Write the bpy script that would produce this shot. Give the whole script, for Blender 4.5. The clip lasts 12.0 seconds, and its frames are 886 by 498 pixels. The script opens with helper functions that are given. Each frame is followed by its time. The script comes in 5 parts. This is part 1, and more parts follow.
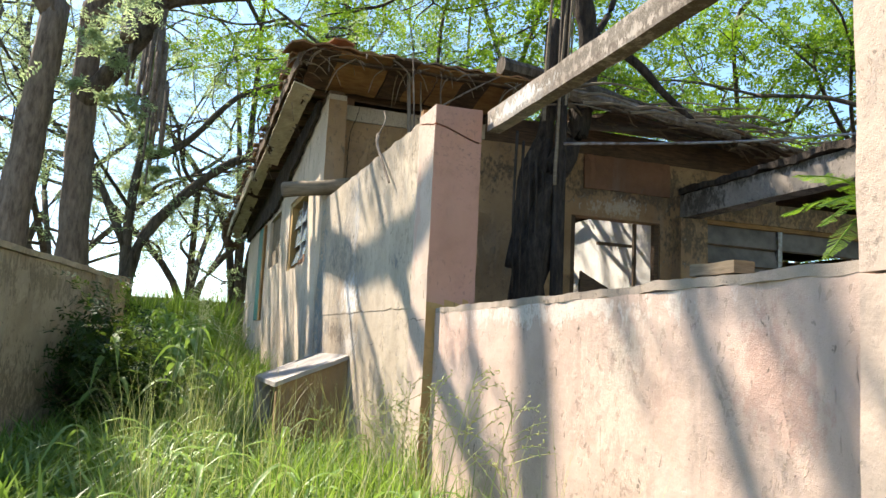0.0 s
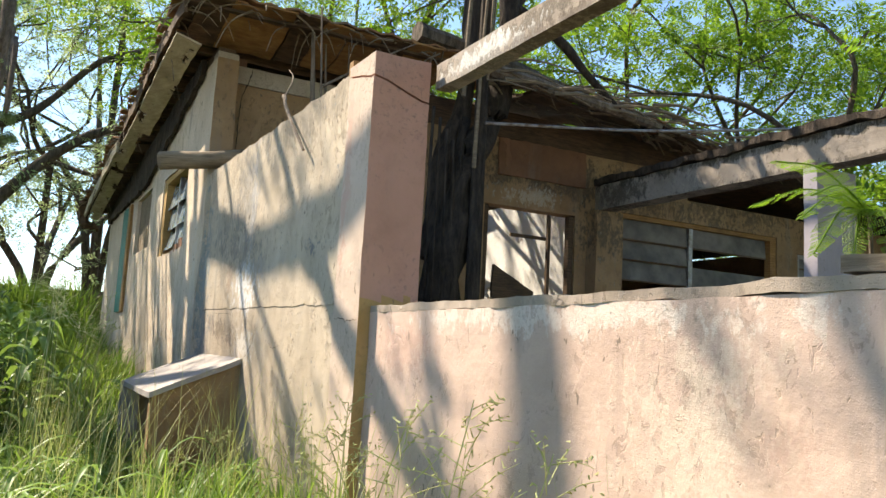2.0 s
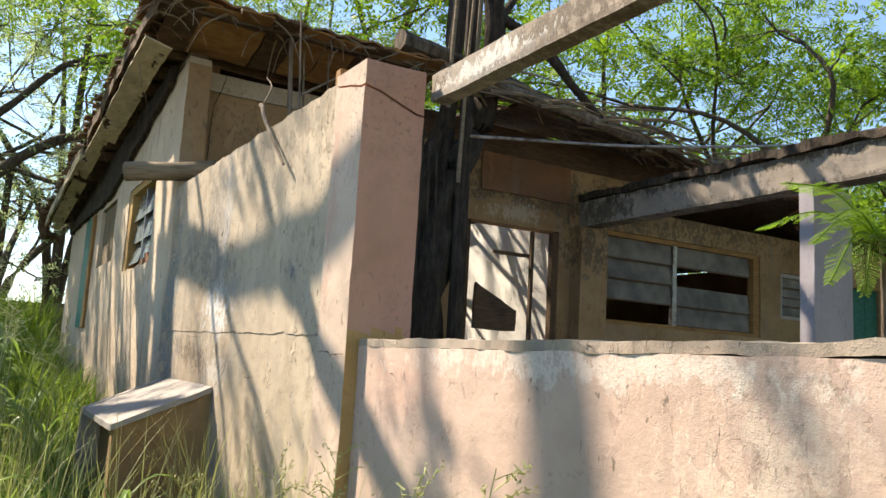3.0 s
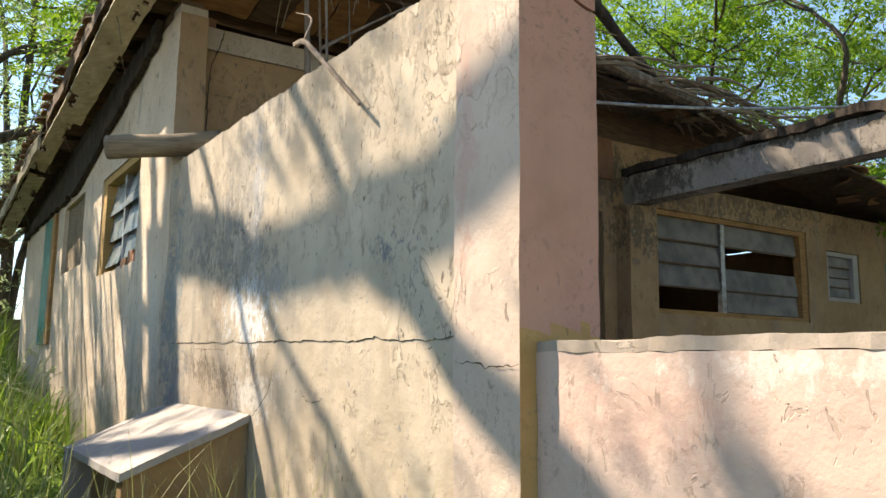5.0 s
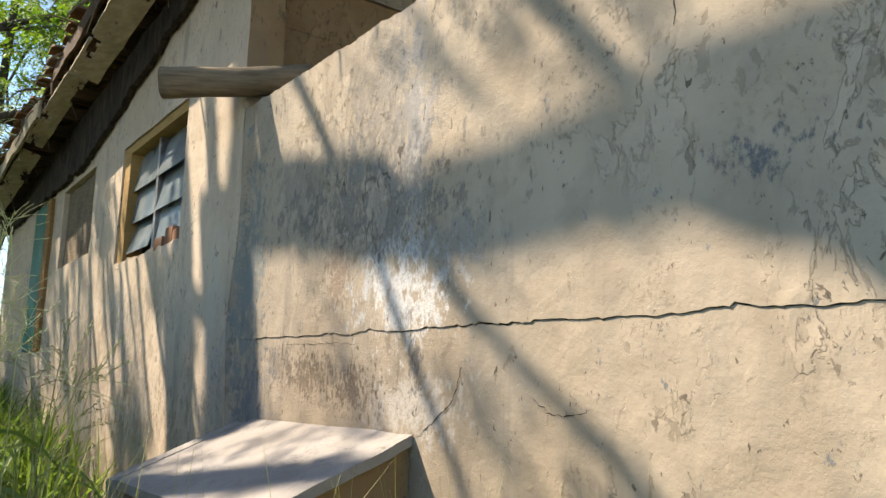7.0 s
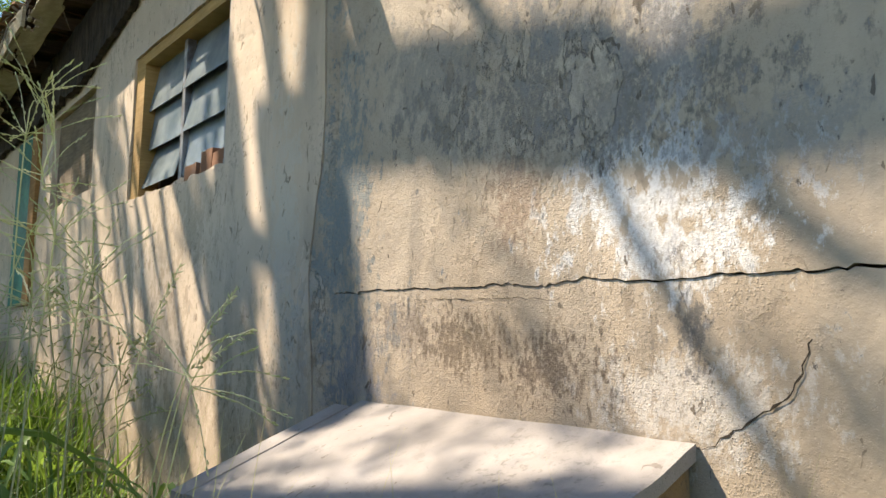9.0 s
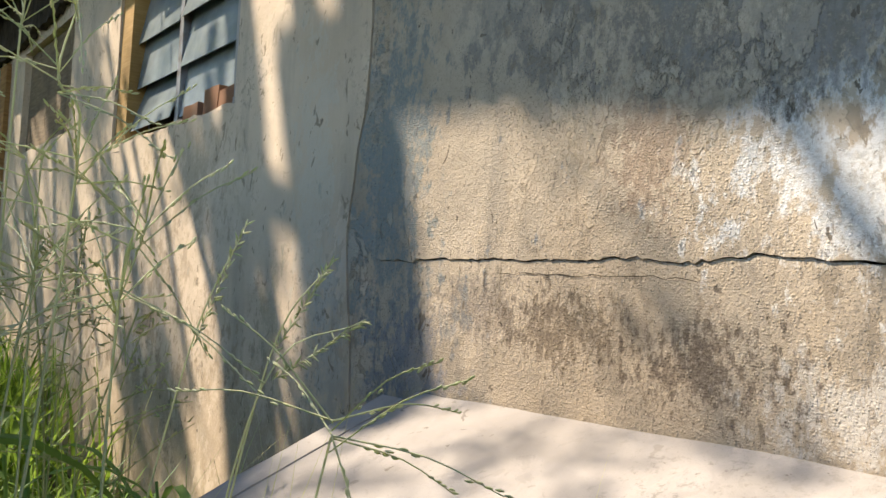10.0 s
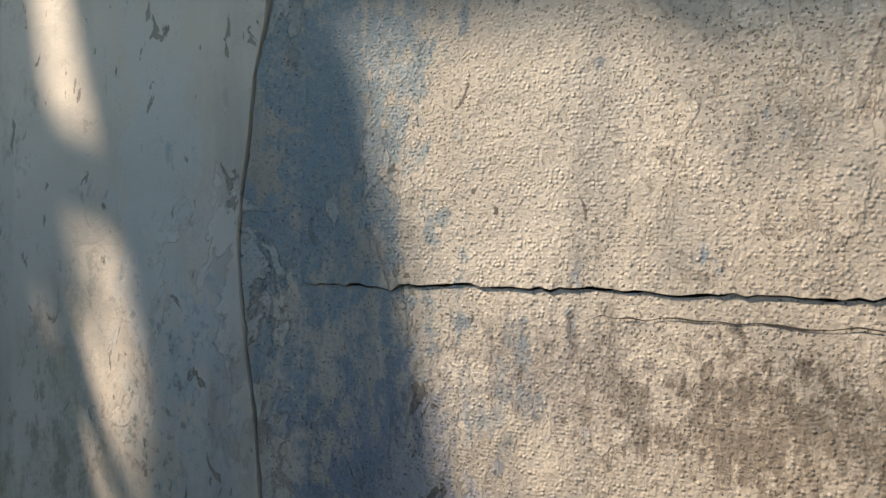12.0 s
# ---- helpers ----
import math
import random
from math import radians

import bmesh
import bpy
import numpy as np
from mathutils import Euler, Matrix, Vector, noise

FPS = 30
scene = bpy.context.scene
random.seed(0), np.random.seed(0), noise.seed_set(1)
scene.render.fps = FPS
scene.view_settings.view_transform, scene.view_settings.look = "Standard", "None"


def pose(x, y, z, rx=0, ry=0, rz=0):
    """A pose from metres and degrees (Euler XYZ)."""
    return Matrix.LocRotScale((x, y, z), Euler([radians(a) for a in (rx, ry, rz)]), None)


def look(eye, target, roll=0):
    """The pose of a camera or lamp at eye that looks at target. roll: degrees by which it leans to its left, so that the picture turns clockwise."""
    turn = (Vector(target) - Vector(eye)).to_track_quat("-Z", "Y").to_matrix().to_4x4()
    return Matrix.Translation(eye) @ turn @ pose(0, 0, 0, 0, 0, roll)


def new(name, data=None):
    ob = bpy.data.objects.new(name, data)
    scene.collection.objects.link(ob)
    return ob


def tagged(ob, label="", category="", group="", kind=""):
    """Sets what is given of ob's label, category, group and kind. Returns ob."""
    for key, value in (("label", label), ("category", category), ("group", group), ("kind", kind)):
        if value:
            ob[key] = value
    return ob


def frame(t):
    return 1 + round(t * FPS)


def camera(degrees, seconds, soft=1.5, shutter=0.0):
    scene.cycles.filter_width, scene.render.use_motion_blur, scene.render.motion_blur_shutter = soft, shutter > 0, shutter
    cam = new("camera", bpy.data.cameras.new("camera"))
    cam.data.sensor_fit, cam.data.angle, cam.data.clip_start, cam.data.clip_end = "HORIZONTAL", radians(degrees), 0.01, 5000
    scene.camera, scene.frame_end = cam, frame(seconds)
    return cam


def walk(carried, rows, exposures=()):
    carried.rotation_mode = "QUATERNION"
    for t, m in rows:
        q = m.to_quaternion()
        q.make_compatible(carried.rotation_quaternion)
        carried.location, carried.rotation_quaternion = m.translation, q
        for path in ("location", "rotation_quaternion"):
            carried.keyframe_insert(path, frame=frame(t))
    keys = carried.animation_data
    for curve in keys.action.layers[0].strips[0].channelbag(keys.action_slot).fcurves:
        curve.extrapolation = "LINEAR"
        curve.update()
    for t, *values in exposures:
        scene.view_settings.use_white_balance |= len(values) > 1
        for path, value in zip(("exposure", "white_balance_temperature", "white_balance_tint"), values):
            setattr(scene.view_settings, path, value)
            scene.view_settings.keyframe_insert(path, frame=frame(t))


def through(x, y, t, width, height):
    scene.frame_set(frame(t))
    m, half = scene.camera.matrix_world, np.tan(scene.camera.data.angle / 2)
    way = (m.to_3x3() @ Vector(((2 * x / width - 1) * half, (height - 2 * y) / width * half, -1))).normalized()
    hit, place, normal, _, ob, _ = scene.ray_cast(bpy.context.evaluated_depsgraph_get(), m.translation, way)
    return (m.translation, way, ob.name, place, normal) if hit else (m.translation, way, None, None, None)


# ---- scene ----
cam = camera(57.3, 12.0)
PATH = [
    (0, (-1.541, -4.759, 1.416), (-0.907, -2.879, 1.671), 2.8),
    (0.5, (-1.588, -4.667, 1.481), (-0.81, -2.829, 1.612), 2.7),
    (1, (-1.605, -4.565, 1.498), (-0.772, -2.753, 1.645), 3.2),
    (1.5, (-1.589, -4.177, 1.392), (-0.731, -2.374, 1.506), 4.0),
    (2, (-1.536, -3.683, 1.482), (-0.606, -1.931, 1.735), 3.1),
    (2.5, (-1.569, -3.483, 1.56), (-0.73, -1.684, 1.805), 3.8),
    (3, (-1.488, -3.319, 1.599), (-0.494, -1.606, 1.88), 3.3),
    (3.5, (-1.493, -3.15, 1.61), (-0.513, -1.432, 1.905), 2.1),
    (3.7, (-1.513, -3.018, 1.603), (-0.564, -1.28, 1.884), 1.8),
    (5.3, (-1.503, -1.604, 1.626), (-0.379, 0.023, 1.927), 0.8),
    (5.5, (-1.514, -1.481, 1.666), (-0.38, 0.136, 1.978), 1.0),
    (6, (-1.615, -1.094, 1.607), (-0.544, 0.564, 1.93), 1.0),
    (6.5, (-1.545, -0.509, 1.573), (-0.425, 1.113, 1.911), 1.2),
    (7, (-1.611, -0.175, 1.514), (-0.457, 1.422, 1.858), 1.3),
    (7.2, (-1.683, 0.001, 1.537), (-0.499, 1.579, 1.869), 0.7),
    (8.8, (-1.433, 1.087, 1.568), (-0.184, 2.63, 1.808), -0.6),
    (9, (-1.546, 1.119, 1.574), (-0.331, 2.691, 1.799), 1.0),
    (9.5, (-1.519, 1.278, 1.509), (-0.314, 2.862, 1.705), 2.2),
    (10, (-1.476, 1.719, 1.617), (-0.194, 3.248, 1.753), 2.5),
    (10.5, (-1.423, 1.909, 1.674), (-0.05, 3.35, 1.87), 3.2),
    (11, (-1.224, 2.19, 1.663), (0.252, 3.53, 1.822), 0.8),
    (11.5, (-1.033, 2.5, 1.768), (0.581, 3.68, 1.807), -1.3),
    (12, (-1.087, 2.859, 1.772), (0.625, 3.893, 1.819), -0.0),
]
walk(cam, [(t, look(eye, target, roll)) for t, eye, target, roll in PATH],
     exposures=((0, 1.5, 7000, 10), (1.0, 1.44, 7150, 10), (2.2, 1.36, 7400, 10), (3.2, 1.3, 7550, 11), (5.5, 1.47, 7500, 11), (6.5, 1.3, 7600, 11), (7, 1.13, 7400, 11), (9, 1.22, 7250, 11), (10.5, 1.12, 7350, 11), (11.3, 1.12, 7200, 10), (12, 1.08, 6650, 10)))

# ---- world, sun, exposure ----
SUN_DIR = Vector((0.5, -0.8, -0.98)).normalized()
world = bpy.data.worlds.new("world")
scene.world = world
world.use_nodes = True
wn = world.node_tree
sky = wn.nodes.new("ShaderNodeTexSky")
sky.sky_type = "NISHITA"
sky.sun_disc = False
sky.sun_elevation = math.asin(-SUN_DIR.z)
sky.sun_rotation = math.atan2(-SUN_DIR.x, -SUN_DIR.y)
sky.dust_density = 0.15
sky.ozone_density = 5.5
wn.links.new(sky.outputs[0], wn.nodes["Background"].inputs[0])
wn.nodes["Background"].inputs[1].default_value = 0.13
sun_lamp = new("sun", bpy.data.lights.new("sun", "SUN"))
sun_lamp.data.energy = 5.0
sun_lamp.data.angle = radians(0.6)
sun_lamp.data.color = (1.0, 0.93, 0.83)
sun_lamp.matrix_world = look((0, 0, 0), SUN_DIR)

rng = np.random.default_rng(7)


# ---- materials ----
class Nodes:
    """A small builder for node materials."""

    def __init__(self, name, rough=0.9):
        self.mat = bpy.data.materials.new(name)
        self.mat.use_nodes = True
        self.t = self.mat.node_tree
        self.out = self.t.nodes["Material Output"]
        self.bsdf = self.t.nodes["Principled BSDF"]
        self.bsdf.inputs["Roughness"].default_value = rough
        self.bsdf.inputs["Specular IOR Level"].default_value = 0.25
        self.pos = self.t.nodes.new("ShaderNodeNewGeometry").outputs["Position"]

    def put(self, sock, value):
        if isinstance(value, bpy.types.NodeSocket):
            self.t.links.new(value, sock)
        else:
            sock.default_value = value

    def mapped(self, scale, offset=(0, 0, 0), src=None):
        n = self.t.nodes.new("ShaderNodeMapping")
        self.put(n.inputs["Vector"], src or self.pos)
        n.inputs["Scale"].default_value = scale
        n.inputs["Location"].default_value = offset
        return n.outputs[0]

    def noise(self, scale, detail=4, rough=0.55, vec=None, warp=0.0):
        n = self.t.nodes.new("ShaderNodeTexNoise")
        self.put(n.inputs["Vector"], vec or self.pos)
        n.inputs["Scale"].default_value = scale
        n.inputs["Detail"].default_value = detail
        n.inputs["Roughness"].default_value = rough
        n.inputs["Distortion"].default_value = warp
        return n.outputs[0]

    def grains(self, scale):
        n = self.t.nodes.new("ShaderNodeTexVoronoi")
        self.put(n.inputs["Vector"], self.pos)
        n.inputs["Scale"].default_value = scale
        return n.outputs["Distance"], n.outputs["Color"]

    def ramp(self, x, lo, hi, a=0.0, b=1.0):
        n = self.t.nodes.new("ShaderNodeMapRange")
        self.put(n.inputs[0], x)
        for k, v in zip((1, 2, 3, 4), (lo, hi, a, b)):
            n.inputs[k].default_value = v
        return n.outputs[0]

    def math(self, op, a, b=0.0):
        n = self.t.nodes.new("ShaderNodeMath")
        n.operation = op
        self.put(n.inputs[0], a)
        self.put(n.inputs[1], b)
        return n.outputs[0]

    def mix(self, f, a, b):
        n = self.t.nodes.new("ShaderNodeMix")
        n.data_type = "RGBA"
        self.put(n.inputs[0], f)
        for sock, v in ((n.inputs[6], a), (n.inputs[7], b)):
            self.put(sock, v if isinstance(v, bpy.types.NodeSocket) else (*v, 1))
        return n.outputs[2]

    def near(self, centre, size, grain=22):
        """1 in a broken, speckled blot round a place, 0 outside."""
        n = self.t.nodes.new("ShaderNodeVectorMath")
        n.operation = "SUBTRACT"
        self.put(n.inputs[0], self.pos)
        n.inputs[1].default_value = centre
        m = self.t.nodes.new("ShaderNodeVectorMath")
        m.operation = "DIVIDE"
        self.put(m.inputs[0], n.outputs[0])
        m.inputs[1].default_value = size
        k = self.t.nodes.new("ShaderNodeVectorMath")
        k.operation = "LENGTH"
        self.put(k.inputs[0], m.outputs[0])
        d = self.ramp(k.outputs["Value"], 0.0, 1.2, 0.17, -0.17)
        broad = self.ramp(self.noise(5, 4, 0.6), 0.3, 0.7, -0.1, 0.1)
        patch = self.noise(grain, 8, 0.72, self.mapped((1, 1, 0.6)))
        soft = self.ramp(self.math("ADD", self.math("ADD", patch, broad), d), 0.49, 0.58)
        crumbs = self.ramp(self.noise(95, 5, 0.7), 0.32, 0.52, 0.35, 1.0)
        return self.math("MULTIPLY", soft, crumbs)

    def bump(self, height, strength=0.4, dist=0.01, base=None):
        n = self.t.nodes.new("ShaderNodeBump")
        n.inputs["Strength"].default_value = strength
        n.inputs["Distance"].default_value = dist
        self.put(n.inputs["Height"], height)
        if base is not None:
            self.put(n.inputs["Normal"], base)
        return n.outputs[0]

    def done(self, col, normal=None):
        self.put(self.bsdf.inputs["Base Color"], col)
        if normal is not None:
            self.put(self.bsdf.inputs["Normal"], normal)
        return self.mat


def plaster(name, light, deep, peel=0.6, dirt=0.5, blots=(), chips=0.3, sand=0.5, flecks=0.0, limewash=0.3, worn=None):
    """Old limewashed plaster: two tones, rain streaks, curling flakes, chipped spots and a sandy render under the paint.
    worn: (y0, y1), the stretch along the wall over which the paint thins out to the bare render."""
    n = Nodes(name, 0.92)
    col = n.mix(n.ramp(n.noise(1.1, 5, 0.6), 0.35, 0.68), light, deep)
    col = n.mix(n.ramp(n.noise(4.2, 6, 0.6, None, 0.4), 0.48, 0.72, 0, 0.4), col, tuple(0.74 * c for c in deep))
    if worn:
        axes = n.t.nodes.new("ShaderNodeSeparateXYZ")
        n.put(axes.inputs[0], n.pos)
        along = n.math("ADD", axes.outputs[1], n.ramp(n.noise(1.6, 6, 0.62), 0.3, 0.7, -1.0, 1.0))
        bare = n.ramp(along, worn[0], worn[1])
    else:
        bare = n.ramp(n.noise(0.8, 4, 0.6), 0.45, 0.6, 0.0, 0.7)
    # rain streaks and pale rubbed patches
    streak = n.noise(1.0, 6, 0.62, n.mapped((5, 5, 0.6)), 0.3)
    streak = n.math("MULTIPLY", n.ramp(streak, 0.52, 0.7), n.ramp(n.noise(0.9, 3), 0.38, 0.6))
    col = n.mix(n.math("MULTIPLY", streak, 0.75 * dirt), col, tuple(0.42 * c for c in (0.5, 0.45, 0.38)))
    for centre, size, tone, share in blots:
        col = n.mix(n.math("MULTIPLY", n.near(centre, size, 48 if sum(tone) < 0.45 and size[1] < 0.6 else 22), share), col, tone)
    # flakes of paint with curled edges, in patches
    zone = n.ramp(n.noise(1.25, 4, 0.6, n.mapped((1, 1, 0.7), (3, 1, 4))), 0.6 - 0.16 * peel, 0.7 - 0.16 * peel)
    skin = n.noise(4.5, 9, 0.66, n.mapped((1, 1, 0.62), (2, 5, 7)), 0.5)
    lost = n.math("MULTIPLY", n.ramp(skin, 0.535, 0.55), zone)
    rim = n.math("MULTIPLY", n.ramp(n.math("ABSOLUTE", n.math("SUBTRACT", skin, 0.537)), 0.0, 0.009, 1.0, 0.0), n.math("MULTIPLY", zone, n.ramp(n.noise(7, 3), 0.5, 0.6)))
    col = n.mix(n.math("MULTIPLY", lost, 0.28 + 0.3 * limewash), col, tuple(min(0.8, 1.1 * c) for c in light))
    col = n.mix(n.math("MULTIPLY", rim, 0.4), col, tuple(0.3 * c for c in deep))
    b = n.bump(lost, 0.75 * min(1.0, 0.4 + peel), 0.01)
    small = n.noise(15, 7, 0.66, n.mapped((1, 1, 0.7), (8, 3, 2)), 0.6)
    torn = n.math("MULTIPLY", n.ramp(small, 0.585, 0.6), n.ramp(n.noise(2.1, 5, 0.6, n.mapped((1, 1, 0.8), (5, 5, 1))), 0.45, 0.55))
    col = n.mix(n.math("MULTIPLY", torn, 0.6 * limewash + 0.2 * chips), col, tuple(0.62 * c for c in deep))
    b = n.bump(n.math("SUBTRACT", 1.0, torn), 0.8 * (0.4 * chips + 0.6 * limewash), 0.008, b)
    # chipped dark spots, a few of them
    chip = n.noise(22, 4, 0.55, n.mapped((1, 1, 0.6), (4, 1, 3)), 0.6)
    chip = n.math("MULTIPLY", n.ramp(chip, 0.665, 0.68), n.ramp(n.noise(1.9, 3), 0.42, 0.56))
    col = n.mix(n.math("MULTIPLY", chip, min(1.0, 0.3 + chips)), col, (0.12, 0.095, 0.07))
    mould = n.math("MULTIPLY", n.ramp(n.noise(40, 6, 0.72), 0.54, 0.62), n.ramp(n.noise(1.7, 4, 0.6, n.mapped((1, 1, 1), (9, 2, 2))), 0.52, 0.66))
    col = n.mix(n.math("MULTIPLY", mould, 0.55), col, (0.13, 0.115, 0.095))
    # sandy render: lumps, grains and pits, plainest where the paint is gone
    lumps = n.noise(120, 5, 0.66)
    cell, tint = n.grains(175)
    tone = n.t.nodes.new("ShaderNodeSeparateColor")
    n.put(tone.inputs[0], tint)
    grain = n.math("MULTIPLY", n.ramp(cell, 0.1, 0.65, 1, 0), n.ramp(tone.outputs[2], 0.3, 1.0, 0.0, 1.0))
    pit = n.math("MULTIPLY", n.ramp(n.math("ADD", cell, n.ramp(lumps, 0.3, 0.7, -0.15, 0.15)), 0.14, 0.3, 1, 0), n.ramp(tone.outputs[0], 0.72, 0.78))
    sandy = n.math("MULTIPLY", n.math("ADD", n.math("MULTIPLY", bare, 0.9), 0.1), sand)
    col = n.mix(n.math("MULTIPLY", n.ramp(lumps, 0.52, 0.68), n.math("MULTIPLY", sandy, 0.38)), col, tuple(0.55 * c for c in deep))
    col = n.mix(n.math("MULTIPLY", pit, n.math("MULTIPLY", sandy, 0.8)), col, tuple(0.25 * c for c in deep))
    rise = n.math("ADD", n.math("MULTIPLY", lumps, 1.0), n.math("SUBTRACT", n.math("MULTIPLY", grain, 0.8), n.math("MULTIPLY", pit, 1.3)))
    b = n.bump(n.math("MULTIPLY", rise, sandy), 0.75, 0.0045, b)
    b = n.bump(n.noise(17, 5, 0.6), 0.35, 0.012, b)
    if flecks:
        fleck = n.noise(20, 4, 0.6, n.mapped((1, 1, 0.5), (7, 2, 5)), 0.7)
        fleck = n.math("MULTIPLY", n.ramp(fleck, 0.655, 0.67), flecks)
        col = n.mix(fleck, col, (0.17, 0.13, 0.085))
        b = n.bump(n.math("SUBTRACT", 1.0, fleck), 0.8, 0.006, b)
    return n.done(col, b)


def wood(name, a, b, grain=(2, 2, 24), rough=0.85):
    n = Nodes(name, rough)
    g = n.noise(3, 6, 0.65, n.mapped(grain))
    col = n.mix(n.ramp(g, 0.32, 0.7), a, b)
    col = n.mix(n.ramp(n.noise(2.3, 5), 0.5, 0.75, 0, 0.6), col, tuple(0.45 * c for c in a))
    return n.done(col, n.bump(g, 0.5, 0.006))


def leaf(name, a, b, through=0.45, rough=0.55, glow=(0.35, 0.5, 0.05)):
    """Thin leaves: diffuse with light coming through."""
    n = Nodes(name, rough)
    rand = n.t.nodes.new("ShaderNodeNewGeometry").outputs["Random Per Island"]
    col = n.mix(rand, a, b)
    col = n.mix(n.ramp(n.noise(0.7, 3), 0.4, 0.65, 0, 0.5), col, tuple(0.55 * c for c in a))
    n.done(col)
    tr = n.t.nodes.new("ShaderNodeBsdfTranslucent")
    n.put(tr.inputs["Color"], n.mix(0.35, col, glow))
    mx = n.t.nodes.new("ShaderNodeMixShader")
    mx.inputs[0].default_value = through
    n.t.links.new(n.bsdf.outputs[0], mx.inputs[1])
    n.t.links.new(tr.outputs[0], mx.inputs[2])
    n.t.links.new(mx.outputs[0], n.out.inputs["Surface"])
    return n.mat


def bark(name, a, b):
    n = Nodes(name, 0.95)
    g = n.noise(1.0, 7, 0.7, n.mapped((16, 16, 4)))
    col = n.mix(n.ramp(g, 0.35, 0.65), a, b)
    return n.done(col, n.bump(g, 0.9, 0.03))


CREAM = plaster("cream_plaster", (0.5, 0.41, 0.31), (0.36, 0.285, 0.205), 0.7, 0.9, (
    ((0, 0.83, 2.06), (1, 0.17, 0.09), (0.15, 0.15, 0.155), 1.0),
    ((0, 2.3, 1.88), (1, 0.5, 0.3), (0.68, 0.66, 0.63), 0.95),
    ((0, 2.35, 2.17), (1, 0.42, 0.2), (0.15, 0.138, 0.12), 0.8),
    ((0, 2.25, 2.5), (1, 0.16, 0.9), (0.5, 0.48, 0.47), 0.7),
    ((0, 2.8, 2.0), (1, 0.2, 0.26), (0.2, 0.13, 0.09), 0.6),
    ((0, 2.2, 1.45), (1, 0.5, 0.2), (0.6, 0.58, 0.55), 0.5),
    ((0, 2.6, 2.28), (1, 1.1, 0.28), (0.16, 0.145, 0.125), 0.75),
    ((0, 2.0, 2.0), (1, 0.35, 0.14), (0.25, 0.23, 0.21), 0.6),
    ((0, 2.85, 1.56), (1, 0.55, 0.15), (0.19, 0.145, 0.1), 0.45),
    ((0, 3.3, 1.6), (1, 0.4, 0.12), (0.17, 0.14, 0.12), 0.6),
    ((0, 1.2, 2.93), (1, 1.5, 0.3), (0.2, 0.165, 0.12), 0.55),
    # blue-grey corner staining, with the shadow of the corner painted into it
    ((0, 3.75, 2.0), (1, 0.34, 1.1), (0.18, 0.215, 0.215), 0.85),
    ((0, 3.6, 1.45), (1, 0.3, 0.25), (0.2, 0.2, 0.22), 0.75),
    ((0, 2.4, 2.6), (1, 0.5, 0.8), (0.26, 0.24, 0.22), 0.6),
    ((0, 3.1, 2.45), (1, 0.7, 0.4), (0.23, 0.215, 0.19), 0.55),
    ((0, 3.05, 1.57), (1, 0.3, 0.14), (0.12, 0.085, 0.055), 0.65),
    ((0, 2.66, 1.5), (1, 0.28, 0.15), (0.1, 0.07, 0.05), 0.75),
    ((0, 3.42, 1.55), (1, 0.12, 0.16), (0.16, 0.17, 0.17), 0.7),
    ((0, 2.2, 1.6), (1, 0.08, 0.12), (0.1, 0.1, 0.1), 0.75)), 0.6, 0.95, 0.0, 0.6, (1.7, 2.9))
HOUSE = plaster("house_plaster", (0.62, 0.5, 0.38), (0.5, 0.39, 0.28), 0.3, 0.8, (((-0.03, 5, 1.0), (1, 6, 0.6), (0.34, 0.24, 0.15), 0.5), ((-0.03, 7, 1.6), (1, 3, 0.7), (0.3, 0.22, 0.15), 0.6), ((-0.03, 9, 2.4), (1, 2.4, 0.9), (0.36, 0.3, 0.235), 0.5), ((-0.03, 5.4, 2.1), (1, 1.0, 0.35), (0.36, 0.27, 0.18), 0.5), ((-0.03, 4.15, 2.0), (1, 0.2, 1.3), (0.5, 0.46, 0.38), 0.5), ((-0.03, 4.4, 1.5), (1, 0.12, 0.4), (0.3, 0.27, 0.19), 0.5), ((-0.03, 4.0, 1.4), (1, 0.16, 0.5), (0.36, 0.36, 0.34), 0.5)), 0.45, 0.2, 0.65, 0.5)
PINK = plaster("pink_plaster", (0.6, 0.44, 0.36), (0.5, 0.355, 0.28), 0.45, 0.7, (((0, -2.95, 1.4), (1, 0.3, 0.3), (0.46, 0.28, 0.22), 0.7), ((0, -2.2, 1.3), (1, 0.5, 0.4), (0.64, 0.53, 0.42), 0.6), ((0, -0.4, 1.5), (1, 0.5, 0.2), (0.5, 0.3, 0.24), 0.5), ((0, -1.5, 1.62), (1, 1.6, 0.09), (0.7, 0.62, 0.54), 0.6), ((0, -2.4, 1.3), (1, 0.3, 0.25), (0.42, 0.26, 0.2), 0.5), ((0, -0.6, 1.1), (1, 0.8, 0.3), (0.5, 0.4, 0.32), 0.5)), 0.4, 0.5, 0.25, 0.6)
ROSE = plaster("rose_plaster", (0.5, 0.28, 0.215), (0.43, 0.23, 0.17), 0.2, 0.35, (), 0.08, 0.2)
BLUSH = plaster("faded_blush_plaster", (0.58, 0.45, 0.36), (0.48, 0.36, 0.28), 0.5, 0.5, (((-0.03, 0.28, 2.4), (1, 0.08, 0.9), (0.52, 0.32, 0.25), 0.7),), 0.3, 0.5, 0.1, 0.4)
OCHRE = plaster("ochre_stain", (0.48, 0.3, 0.13), (0.36, 0.21, 0.08), 0.3, 0.5)
COPING = plaster("worn_coping_cement", (0.44, 0.36, 0.29), (0.27, 0.21, 0.16), 0.8, 0.8, (), 0.6, 0.8)
CEMENT = plaster("cement", (0.4, 0.365, 0.34), (0.28, 0.25, 0.225), 0.4, 0.6)
